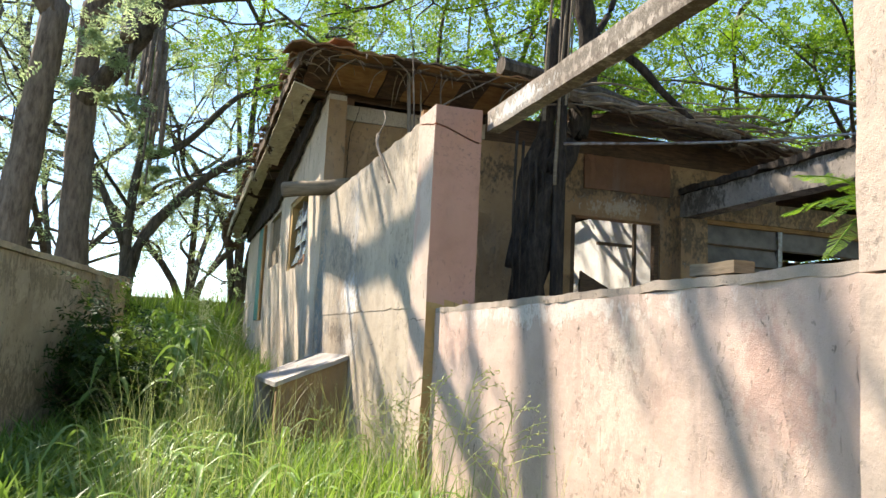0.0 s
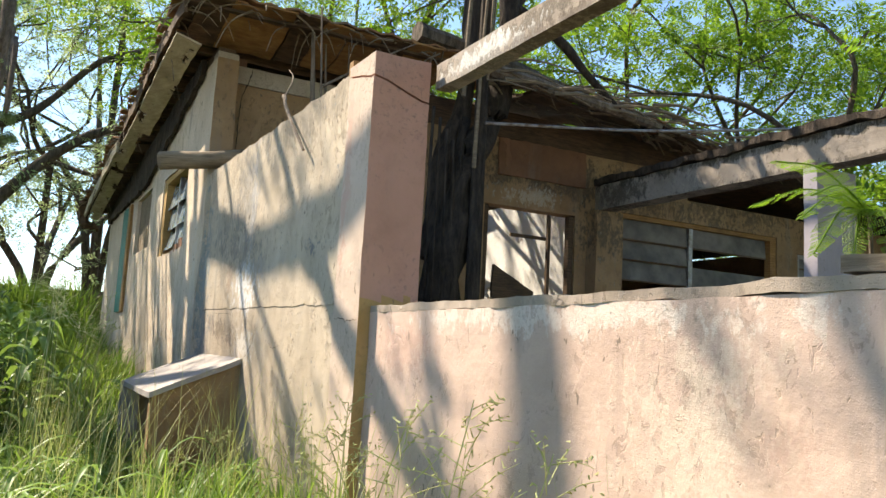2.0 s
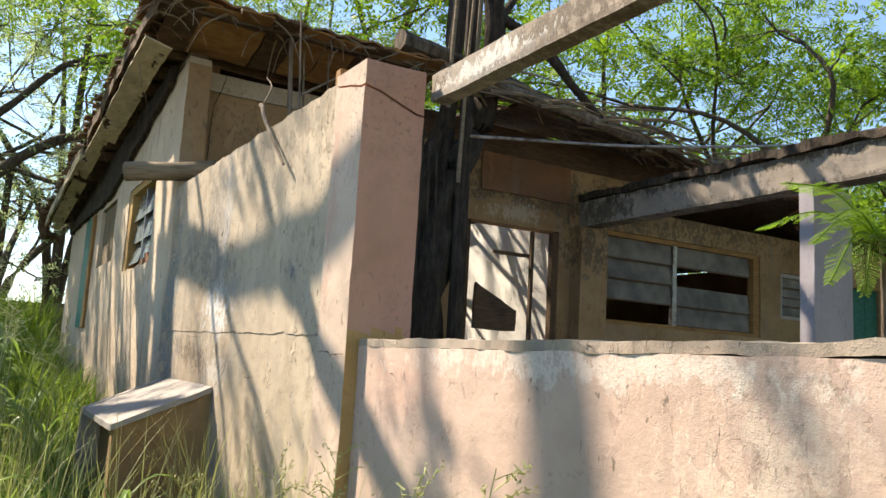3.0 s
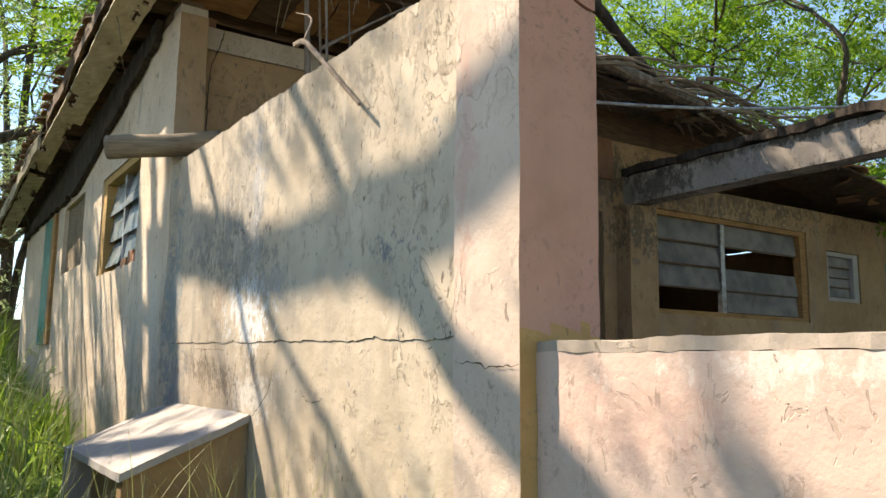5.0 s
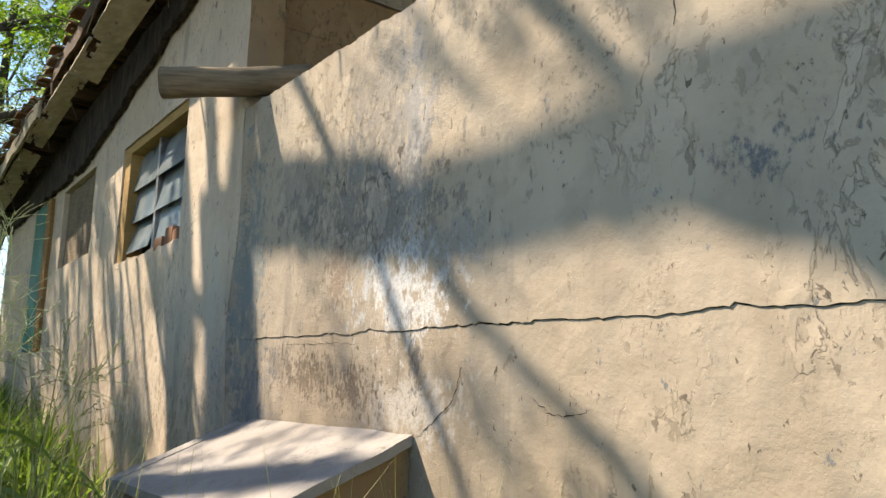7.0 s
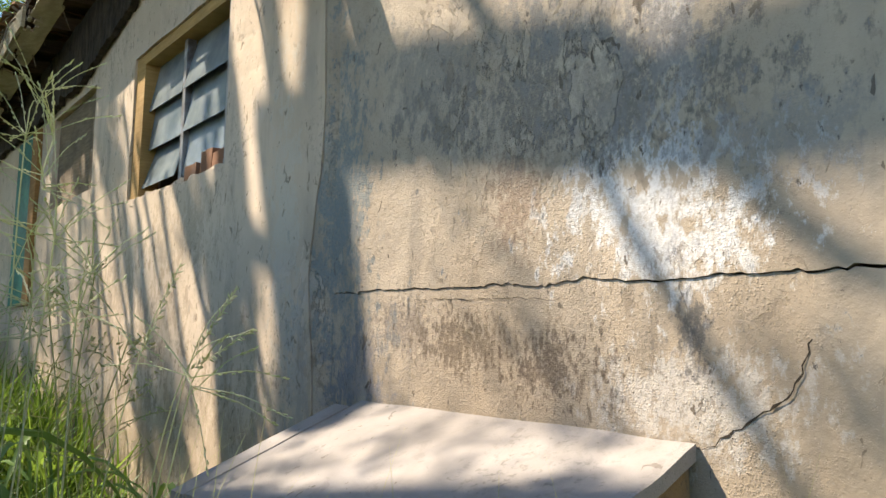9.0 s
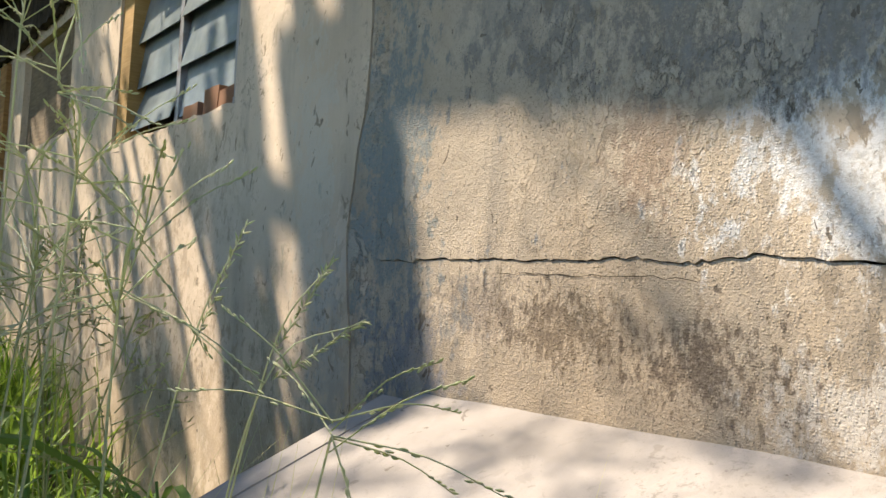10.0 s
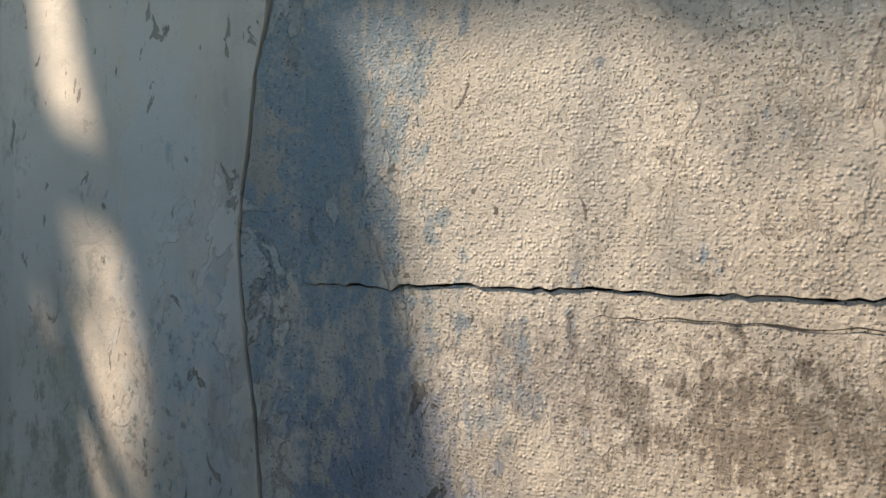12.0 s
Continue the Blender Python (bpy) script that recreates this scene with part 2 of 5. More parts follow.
RUSTY = plaster("rust_stained_cement", (0.36, 0.23, 0.11), (0.2, 0.12, 0.06), 0.5, 0.9)
# first blots: wall-head staining with the shade under the roof painted in
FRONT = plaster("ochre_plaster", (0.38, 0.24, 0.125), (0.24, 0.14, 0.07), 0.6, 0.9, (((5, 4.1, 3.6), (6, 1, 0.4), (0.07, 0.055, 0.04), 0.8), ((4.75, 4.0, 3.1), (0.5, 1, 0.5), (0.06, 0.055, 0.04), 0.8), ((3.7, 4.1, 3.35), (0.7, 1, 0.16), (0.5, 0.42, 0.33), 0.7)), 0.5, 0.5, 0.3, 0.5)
WHITE = plaster("white_plaster", (0.78, 0.76, 0.72), (0.66, 0.63, 0.58), 0.3, 0.4)
GREYWALL = plaster("weathered_wall_plaster", (0.5, 0.42, 0.29), (0.32, 0.26, 0.17), 0.9, 1.33, (((-3, 2, 0.9), (3, 6, 0.5), (0.12, 0.1, 0.06), 0.7), ((-3, 4, 1.9), (3, 5, 0.25), (0.13, 0.11, 0.07), 0.6)), 0.5, 0.5, 0.2, 0.5)
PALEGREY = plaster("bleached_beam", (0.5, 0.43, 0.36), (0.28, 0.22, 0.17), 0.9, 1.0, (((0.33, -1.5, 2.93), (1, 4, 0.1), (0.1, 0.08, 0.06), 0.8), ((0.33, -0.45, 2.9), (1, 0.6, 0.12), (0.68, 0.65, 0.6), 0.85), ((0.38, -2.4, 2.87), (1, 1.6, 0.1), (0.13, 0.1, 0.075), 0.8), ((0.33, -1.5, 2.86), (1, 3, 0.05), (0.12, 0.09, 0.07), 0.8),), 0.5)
BEAM = plaster("grey_concrete", (0.33, 0.28, 0.235), (0.16, 0.13, 0.1), 0.8, 1.0, (((4.66, 1.5, 3.58), (1, 4, 0.09), (0.05, 0.045, 0.03), 0.9), ((4.66, 3.6, 3.45), (1, 0.7, 0.3), (0.06, 0.05, 0.035), 0.85), ((4.66, 0.5, 3.31), (1, 3, 0.06), (0.06, 0.05, 0.04), 0.8)), 0.6, 0.7, 0.0, 0.5)
DARKWOOD = wood("dark_rotten_wood", (0.055, 0.035, 0.022), (0.15, 0.09, 0.05))
PALEWOOD = wood("pale_weathered_board", (0.33, 0.27, 0.18), (0.52, 0.44, 0.31))
ORANGEWOOD = wood("orange_brown_timber", (0.22, 0.11, 0.04), (0.38, 0.21, 0.08))
YELLOW = wood("yellow_ochre_paint", (0.34, 0.2, 0.065), (0.48, 0.3, 0.12))
LOG = wood("grey_log_wood", (0.13, 0.095, 0.06), (0.27, 0.2, 0.13))
TEAL = wood("teal_painted_wood", (0.005, 0.1, 0.075), (0.015, 0.18, 0.135), (3, 3, 9), 0.6)
TILE = plaster("old_clay_tile", (0.3, 0.15, 0.07), (0.17, 0.09, 0.05), 0.4, 1.0)
BRICK = plaster("red_brick", (0.27, 0.13, 0.07), (0.16, 0.08, 0.045), 0.3, 0.5)
BARK = bark("dark_bark", (0.045, 0.035, 0.026), (0.15, 0.12, 0.09))
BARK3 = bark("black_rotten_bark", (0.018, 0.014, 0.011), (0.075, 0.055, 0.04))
CRACK = Nodes("crack_shadow_dirt", 1.0)
CRACK = CRACK.done(CRACK.mix(CRACK.noise(40), (0.02, 0.016, 0.012), (0.07, 0.055, 0.04)))
DARKWALL = plaster("mossy_dark_wall", (0.2, 0.17, 0.12), (0.12, 0.1, 0.07), 0.6, 1.0)
BARK2 = bark("grey_brown_bark", (0.1, 0.075, 0.055), (0.26, 0.2, 0.15))
GRASS = leaf("grass_blades", (0.06, 0.15, 0.02), (0.3, 0.42, 0.08), 0.45)
STRAW = leaf("dry_grass_stems", (0.52, 0.46, 0.22), (0.42, 0.46, 0.2), 0.3)
BROAD = leaf("broad_weed_leaves", (0.07, 0.17, 0.03), (0.32, 0.46, 0.14), 0.4, 0.45)
HEDGE = leaf("dark_shrub_leaves", (0.02, 0.05, 0.015), (0.05, 0.1, 0.025), 0.25)
ACACIA = leaf("feathery_pale_leaves", (0.24, 0.34, 0.15), (0.4, 0.5, 0.25), 0.6, 0.55, (0.5, 0.58, 0.28))
LIME = leaf("bright_green_leaves", (0.06, 0.16, 0.015), (0.28, 0.38, 0.04), 0.5, 0.5, (0.28, 0.5, 0.03))
SOIL = plaster("leaf_littered_soil", (0.13, 0.1, 0.06), (0.07, 0.055, 0.035), 0.3, 0.5)
METAL = Nodes("dull_steel", 0.45)
METAL.bsdf.inputs["Metallic"].default_value = 0.8
METAL = METAL.done(METAL.mix(METAL.ramp(METAL.noise(12, 5), 0.4, 0.7), (0.35, 0.35, 0.36), (0.16, 0.11, 0.08)))
DIMGLASS = Nodes("grimy_dark_glass", 0.5)
DIMGLASS = DIMGLASS.done(DIMGLASS.mix(DIMGLASS.ramp(DIMGLASS.noise(4, 5), 0.35, 0.7), (0.09, 0.08, 0.07), (0.21, 0.18, 0.155)))
GLASS = Nodes("dusty_louvre_glass", 0.22)
GLASS.bsdf.inputs["Specular IOR Level"].default_value = 0.8
GLASS = GLASS.done(GLASS.mix(GLASS.ramp(GLASS.noise(4, 5), 0.35, 0.7), (0.13, 0.16, 0.17), (0.27, 0.3, 0.3)))


# ---- mesh helpers ----
def link_mesh(name, verts, faces, mat, parent=None, label="", smooth=False):
    me = bpy.data.meshes.new(name)
    me.from_pydata(verts, [], faces)
    me.materials.append(mat)
    if smooth:
        me.polygons.foreach_set("use_smooth", [True] * len(me.polygons))
    me.update()
    ob = new(name, me)
    ob.parent = parent
    return tagged(ob, label)


def quads(name, verts, n_quads, mat, parent=None):
    """A mesh of loose quads from an array of 4 * n_quads corners."""
    me = bpy.data.meshes.new(name)
    me.vertices.add(4 * n_quads)
    me.vertices.foreach_set("co", np.asarray(verts, dtype=np.float32).ravel())
    me.loops.add(4 * n_quads)
    me.loops.foreach_set("vertex_index", np.arange(4 * n_quads, dtype=np.int32))
    me.polygons.add(n_quads)
    me.polygons.foreach_set("loop_start", np.arange(0, 4 * n_quads, 4, dtype=np.int32))
    me.materials.append(mat)
    me.update()
    me.validate()
    ob = new(name, me)
    ob.parent = parent
    return ob


def spaced(a, b, step, marks=()):
    """Coordinates from a to b about a step apart, with the marks among them."""
    keys = sorted({a, b, *[m for m in marks if a < m < b]})
    out = []
    for p, q in zip(keys, keys[1:]):
        k = max(1, round((q - p) / step))
        out += [p + (q - p) * i / k for i in range(k)]
    return out + [b]


def lattice(xs, ys, zs, solid=None, amp=0.0, freq=3.0, low=None, high=None, keep=None):
    """The skin of the solid cells of a grid, its corners shifted by noise. low and high: heights over (x, y) that replace the first and the last z."""
    nx, ny, nz = len(xs) - 1, len(ys) - 1, len(zs) - 1
    full = {(i, j, k) for i in range(nx) for j in range(ny) for k in range(nz)
            if solid is None or solid((xs[i] + xs[i + 1]) / 2, (ys[j] + ys[j + 1]) / 2, (zs[k] + zs[k + 1]) / 2)}
    index, verts, faces = {}, [], []

    def corner(i, j, k):
        key = (i, j, k)
        if key not in index:
            x, y, z = xs[i], ys[j], zs[k]
            if low or high:
                a = low(x, y) if low else zs[0]
                b = high(x, y) if high else zs[-1]
                z = a + (b - a) * (z - zs[0]) / (zs[-1] - zs[0])
            p = Vector((x, y, z))
            if amp:
                s = noise.noise_vector(p * freq) + 0.5 * noise.noise_vector(p * freq * 3.1)
                p = p + amp * s
            index[key] = len(verts)
            verts.append(p)
        return index[key]

    sides = (((1, 0, 0), ((1, 0, 0), (1, 1, 0), (1, 1, 1), (1, 0, 1))), ((-1, 0, 0), ((0, 0, 0), (0, 0, 1), (0, 1, 1), (0, 1, 0))),
             ((0, 1, 0), ((0, 1, 0), (0, 1, 1), (1, 1, 1), (1, 1, 0))), ((0, -1, 0), ((0, 0, 0), (1, 0, 0), (1, 0, 1), (0, 0, 1))),
             ((0, 0, 1), ((0, 0, 1), (1, 0, 1), (1, 1, 1), (0, 1, 1))), ((0, 0, -1), ((0, 0, 0), (0, 1, 0), (1, 1, 0), (1, 0, 0))))
    for i, j, k in sorted(full):
        for (a, b, c), ring in sides:
            if (i + a, j + b, k + c) not in full:
                faces.append([corner(i + p, j + q, k + r) for p, q, r in ring])
    return verts, faces


def rough_box(name, a, b, mat, parent=None, step=0.08, amp=0.006, label="", low=None, high=None, solid=None, marks=((), (), ()), freq=3.0):
    steps = step if isinstance(step, tuple) else (step, step, step)
    axes = [spaced(p, q, d, m) for p, q, d, m in zip(a, b, steps, marks)]
    v, f = lattice(*axes, solid=solid, amp=amp, low=low, high=high, freq=freq)
    return link_mesh(name, v, f, mat, parent, label)


def tube(points, radii, sides=7, wobble=0.0):
    """Verts and faces of a closed tube along points."""
    pts = [Vector(p) for p in points]
    verts, faces = [], []
    for n, p in enumerate(pts):
        d = (pts[min(n + 1, len(pts) - 1)] - pts[max(n - 1, 0)]).normalized()
        u = d.cross(Vector((0.3, 0.2, 1)) if abs(d.z) < 0.9 else Vector((1, 0.1, 0))).normalized()
        w = d.cross(u)
        for s in range(sides):
            a = 2 * math.pi * s / sides
            r = radii[n] * (1 + wobble * noise.noise(Vector((p.x * 3 + s, p.y * 3, p.z * 3))))
            verts.append(p + r * (math.cos(a) * u + math.sin(a) * w))
        if n:
            o = (n - 1) * sides
            faces += [[o + s, o + (s + 1) % sides, o + sides + (s + 1) % sides, o + sides + s] for s in range(sides)]
    faces += [list(range(sides))[::-1], [len(verts) - sides + s for s in range(sides)]]
    return verts, faces


def joined(*pieces):
    verts, faces = [], []
    for v, f in pieces:
        o = len(verts)
        verts += v
        faces += [[o + k for k in face] for face in f]
    return verts, faces


def bowed(points, n=5):
    """A smooth line through points (Catmull-Rom)."""
    p = [Vector(q) for q in points]
    p = [2 * p[0] - p[1]] + p + [2 * p[-1] - p[-2]]
    out = []
    for i in range(1, len(p) - 2):
        for k in range(n):
            t = k / n
            out.append(0.5 * (2 * p[i] + (p[i + 1] - p[i - 1]) * t + (2 * p[i - 1] - 5 * p[i] + 4 * p[i + 1] - p[i + 2]) * t * t
                              + (3 * p[i] - p[i - 1] - 3 * p[i + 1] + p[i + 2]) * t ** 3))
    return out + [p[-2]]


def limb(points, r0, r1, n=5, sides=7, wobble=0.25):
    pts = bowed(points, n)
    k = len(pts) - 1
    return tube(pts, [r0 + (r1 - r0) * i / k for i in range(k + 1)], sides, wobble)


def empty(name, label, category, group="", kind=""):
    ob = new(name)
    return tagged(ob, label, category, group, kind)


def ground_z(x, y):
    z = 0.15 + 0.03 * (min(y, 6) + 5)
    if y > 6:
        z += 0.1 * (min(y, 15) - 6)
    return z + 0.05 * noise.noise(Vector((x * 0.5, y * 0.5, 0)))


# ---- ground ----
gx = [-300, -120, -60, -30] + spaced(-16, 16, 0.8) + [30, 60, 120, 300]
gy = [-300, -120, -60, -30] + spaced(-14, 24, 0.8) + [40, 70, 140, 300]
gv = [(x, y, ground_z(x, y)) for y in gy for x in gx]
gf = [[j * len(gx) + i, j * len(gx) + i + 1, (j + 1) * len(gx) + i + 1, (j + 1) * len(gx) + i] for j in range(len(gy) - 1) for i in range(len(gx) - 1)]
tagged(link_mesh("ground", gv, gf, SOIL, smooth=True), "dark soil littered with leaves under grass", "ground", kind="structure")


# ---- yard wall, columns and wing wall ----
def jag(y, seed, amp):
    p = Vector((y * 5.0, seed, 0))
    return amp * (noise.noise(p) + 0.6 * noise.noise(p * 4.3) + 0.5 * noise.noise(p * 11))


def crack_z(y):
    return 1.70 + 0.012 * y + jag(y, 2.0, 0.012)


low_wall = empty("wall_low", "pink plastered low yard wall with worn coping", "wall", kind="structure")
rough_box("wall_panel", (0.03, -3.3, -0.2), (0.2, -0.002, 1.655), PINK, low_wall, 0.05, 0.006, high=lambda x, y: 1.657 + jag(y, 8.0, 0.003))
rough_box("coping", (0.0305, -3.3, 1.66), (0.21, -0.002, 1.69), COPING, low_wall, 0.035, 0.011, "worn cement coping, chipped along its edge", freq=5,
          low=lambda x, y: 1.6582 + jag(y, 8.0, 0.003))
near_wall = empty("wall_low_near", "pink plastered yard wall running past a pillar", "wall", kind="structure")
rough_box("wall_panel", (0.0, -14, -0.2), (0.2, -3.72, 1.69), PINK, near_wall, 0.2, 0.006)
pillar = empty("yard_pillar", "tall pale pink plastered pillar in the yard wall", "pillar")
rough_box("pillar_shaft", (-0.03, -3.72, -0.2), (0.33, -3.3, 1.64), BLUSH, pillar, 0.07, 0.006)
rough_box("pillar_top", (-0.03, -3.72, 1.648), (0.33, -3.3, 4.2), BLUSH, pillar, 0.07, 0.006)


def column_crack(x, y):
    return 2.86 - 0.30 * (x + 0.03) + 0.25 * max(0, y - 0.05) + jag(x * 2 + y, 5.0, 0.015)


column = empty("corner_column", "square plastered column, rose on its shaded face, cracked near the top", "column")
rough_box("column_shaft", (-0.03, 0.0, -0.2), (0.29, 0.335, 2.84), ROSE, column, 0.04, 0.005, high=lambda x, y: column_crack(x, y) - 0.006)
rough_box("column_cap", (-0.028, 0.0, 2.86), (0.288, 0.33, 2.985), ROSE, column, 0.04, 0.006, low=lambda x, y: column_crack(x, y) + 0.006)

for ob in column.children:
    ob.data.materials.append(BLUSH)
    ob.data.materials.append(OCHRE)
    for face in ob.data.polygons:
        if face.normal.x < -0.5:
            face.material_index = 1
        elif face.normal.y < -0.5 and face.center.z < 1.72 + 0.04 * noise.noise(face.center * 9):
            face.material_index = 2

wing = empty("wall_wing", "cream plastered wing wall, cracked right across and flaking", "wall", kind="structure")
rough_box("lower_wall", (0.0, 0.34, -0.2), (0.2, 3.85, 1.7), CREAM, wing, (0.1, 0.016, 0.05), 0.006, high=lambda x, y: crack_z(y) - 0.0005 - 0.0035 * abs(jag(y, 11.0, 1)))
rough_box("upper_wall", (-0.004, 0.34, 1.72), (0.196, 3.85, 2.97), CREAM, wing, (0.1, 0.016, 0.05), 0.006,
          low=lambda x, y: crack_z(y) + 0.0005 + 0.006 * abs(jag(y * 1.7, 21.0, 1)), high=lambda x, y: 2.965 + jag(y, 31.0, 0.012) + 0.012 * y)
rough_box("wall_core", (0.04, 0.36, 1.5), (0.16, 3.8, 1.9), SOIL, wing, 0.3, 0.0)


def hairline(points, width, parent, out, lift=0.0028, wander=0.012):
    """A thin uneven crack along points on a face; out: the way the face looks."""
    pts = bowed(points, 9)
    o = Vector(out)
    v, f = [], []
    for i, p in enumerate(pts):
        d = (pts[min(i + 1, len(pts) - 1)] - pts[max(i - 1, 0)]).normalized()
        side = d.cross(o).normalized()
        q = p + side * jag(i * 0.37 + p.z, 61.0, wander) + o * lift
        w = width * (0.35 + abs(jag(i * 0.21, 71.0, 1.0))) * min(1, 0.2 + min(i, len(pts) - 1 - i) / 4)
        v += [q - side * w, q + side * w]
        if i:
            f.append([2 * i - 2, 2 * i - 1, 2 * i + 1, 2 * i])
    return link_mesh("crack", v, f, CRACK, parent, "thin dark crack in the plaster")


for line, w in ((((0, 2.19, 1.35), (0, 2.05, 1.43), (0, 1.97, 1.5), (0, 1.93, 1.62), (0, 1.9, 1.72)), 0.0035), (((0, 3.3, 1.706), (0, 3.1, 1.7), (0, 2.85, 1.696), (0, 2.6, 1.69)), 0.0016),
                (((0, 3.72, 1.95), (0, 3.6, 1.9), (0, 3.45, 1.84), (0, 3.4, 1.8)), 0.0018), (((0, 1.05, 2.6), (0, 1.07, 2.4), (0, 1.05, 2.25)), 0.003), (((0, 1.6, 1.5), (0, 1.5, 1.45), (0, 1.35, 1.47)), 0.002)):
    hairline(line, w, wing, (-1, 0, 0))
hairline([(-0.03, 0.0, 1.62), (-0.03, 0.12, 1.615), (-0.03, 0.33, 1.63)], 0.003, column, (-1, 0, 0))


# ---- house ----
def holed(holes, axis):
    """Solid everywhere but in holes, each (a0, a1, z0, z1) along the axis."""
    def test(x, y, z):
        a = (x, y)[axis]
        return not any(p < a < q and r < z < s for p, q, r, s in holes)
    return test


W1, W2, DOOR = (4.82, 6.35, 2.40, 3.34), (7.25, 8.55, 2.62, 3.40), (9.0, 9.9, 1.82, 3.42)
west_holes = [W1, W2, DOOR]


def joint_y(z):
    """Where the crooked crack in the corner runs."""
    return float(np.interp(z, (1.2, 1.4, 1.78, 1.9, 2.13, 2.25, 2.6, 3.1), (3.865, 3.875, 3.925, 3.918, 3.885, 3.85, 3.845, 3.87))) + jag(z, 44.0, 0.006)


west = empty("wall_west", "cream plastered house wall streaked by rain", "wall", kind="structure")
west_panel = rough_box("wall_panel", (-0.035, 3.862, -0.2), (0.17, 12.1, 4.14), HOUSE, west, 0.09, 0.007, solid=holed(west_holes, 1),
          marks=((), [v for h in west_holes for v in h[:2]], [v for h in west_holes for v in h[2:]]))
for vert in west_panel.data.vertices:
    if vert.co.y < 3.92:
        vert.co.y += joint_y(vert.co.z) - 3.862
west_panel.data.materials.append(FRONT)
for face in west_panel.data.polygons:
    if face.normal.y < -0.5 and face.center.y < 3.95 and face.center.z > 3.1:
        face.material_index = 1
joint = rough_box("joint_strip", (-0.033, 3.78, -0.1), (0.12, 3.857, 2.99), CREAM, wing, (0.3, 0.02, 0.02), 0.004, "mortar strip in the corner, its blue-grey stain deepened with painted shade")
for vert in joint.data.vertices:
    near_joint = (vert.co.y - 3.78) / 0.077
    if vert.co.x < 0.05:
        vert.co.x += 0.038 * (1 - near_joint) ** 2
    vert.co.y += near_joint * (joint_y(vert.co.z) - 3.864 - 0.009 * abs(jag(vert.co.z * 3, 51.0, 1)))
OPEN1, OPEN2, OPEN3 = (3.1, 4.38, 0.6, 3.2), (5.0, 7.92, 2.2, 3.34), (8.35, 9.1, 2.5, 3.15)
front_holes = [OPEN1, OPEN2, OPEN3, (9.75, 10.7, 0.9, 3.1)]
front = empty("wall_front", "ochre plastered veranda wall of the ruined house", "wall", kind="structure")
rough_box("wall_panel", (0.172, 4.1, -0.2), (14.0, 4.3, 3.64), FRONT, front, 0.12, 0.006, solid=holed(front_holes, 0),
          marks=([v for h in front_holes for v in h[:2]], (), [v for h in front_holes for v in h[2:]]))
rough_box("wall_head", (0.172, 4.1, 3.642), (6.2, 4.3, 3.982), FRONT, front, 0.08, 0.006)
rough_box("top_band", (0.172, 4.075, 3.984), (1.9, 4.3, 4.16), CREAM, front, 0.06, 0.007, "pale plaster band along the wall top, cracked")
# dark board added where only a shaded void lies under the eave
rough_box("wall_head", (1.905, 4.1, 3.984), (6.2, 4.3, 4.3), DARKWOOD, front, 0.08, 0.012, "dark board standing for the shaded void under the eave")
hairline([(0.36, 4.075, 4.16), (0.33, 4.075, 4.05), (0.26, 4.092, 3.8), (0.25, 4.092, 3.4), (0.22, 4.092, 3.1)], 0.007, front, (0, -1, 0))
rough_box("corner_pier", (-0.03, 3.875, 4.142), (0.165, 4.07, 4.2), CREAM, front, 0.05, 0.006)
tagged(rough_box("wall_back", (0.2, 11.9, -0.2), (14.0, 12.1, 4.15), FRONT, None, 0.4, 0.004), "plain plastered back wall of the house", "wall", kind="structure")
tagged(rough_box("wall_east", (13.8, 4.31, -0.2), (14.0, 11.89, 4.15), FRONT, None, 0.4, 0.004), "plain plastered end wall of the house", "wall", kind="structure")
tagged(rough_box("wall_inner", (2.4, 4.31, -0.2), (2.52, 11.88, 4.38), FRONT, None, 0.3, 0.004), "plain plastered inner wall under the roof", "wall", kind="structure")
tagged(rough_box("wall_partition", (4.58, 4.31, -0.2), (4.72, 11.88, 3.6), WHITE, None, 0.2, 0.004), "whitewashed inner wall lit by the sun", "wall", kind="structure")
tagged(rough_box("floor_house", (0.2, 4.32, 0.9), (13.78, 11.88, 1.0), CEMENT, None, 0.6, 0.004), "dusty cement floor of the house", "floor", kind="structure")
tagged(rough_box("floor_veranda", (0.22, 0.4, 0.3), (13.8, 4.08, 0.95), CEMENT, None, 0.5, 0.004), "raised cement veranda floor", "floor", kind="structure")


# ---- windows and doors of the house ----
def bar(name, a, b, mat, parent, label="", amp=0.002):
    return rough_box(name, a, b, mat, parent, 0.25, amp, label)


def louvre_slat(parent, along, a0, a1, face, z, tilt, depth, mat, name="pane", label=""):
    """One louvre blade between a0 and a1, tilted about its length. along: 0 for x, 1 for y."""
    c, s = math.cos(tilt) * depth / 2, math.sin(tilt) * depth / 2
    v = []
    for a in (a0, a1):
        for p, q in ((-c, -s), (c, s)):
            for t in (-0.003, 0.003):
                w = (face + q - t * 0.5, z + p + t * 0)
                v.append((w[0] + t, a, w[1]) if along else (a, w[0] + t, w[1]))
    f = [[0, 1, 3, 2], [4, 6, 7, 5], [0, 4, 5, 1], [2, 3, 7, 6], [0, 2, 6, 4], [1, 5, 7, 3]]
    return link_mesh(name, v, f, mat, parent, label)


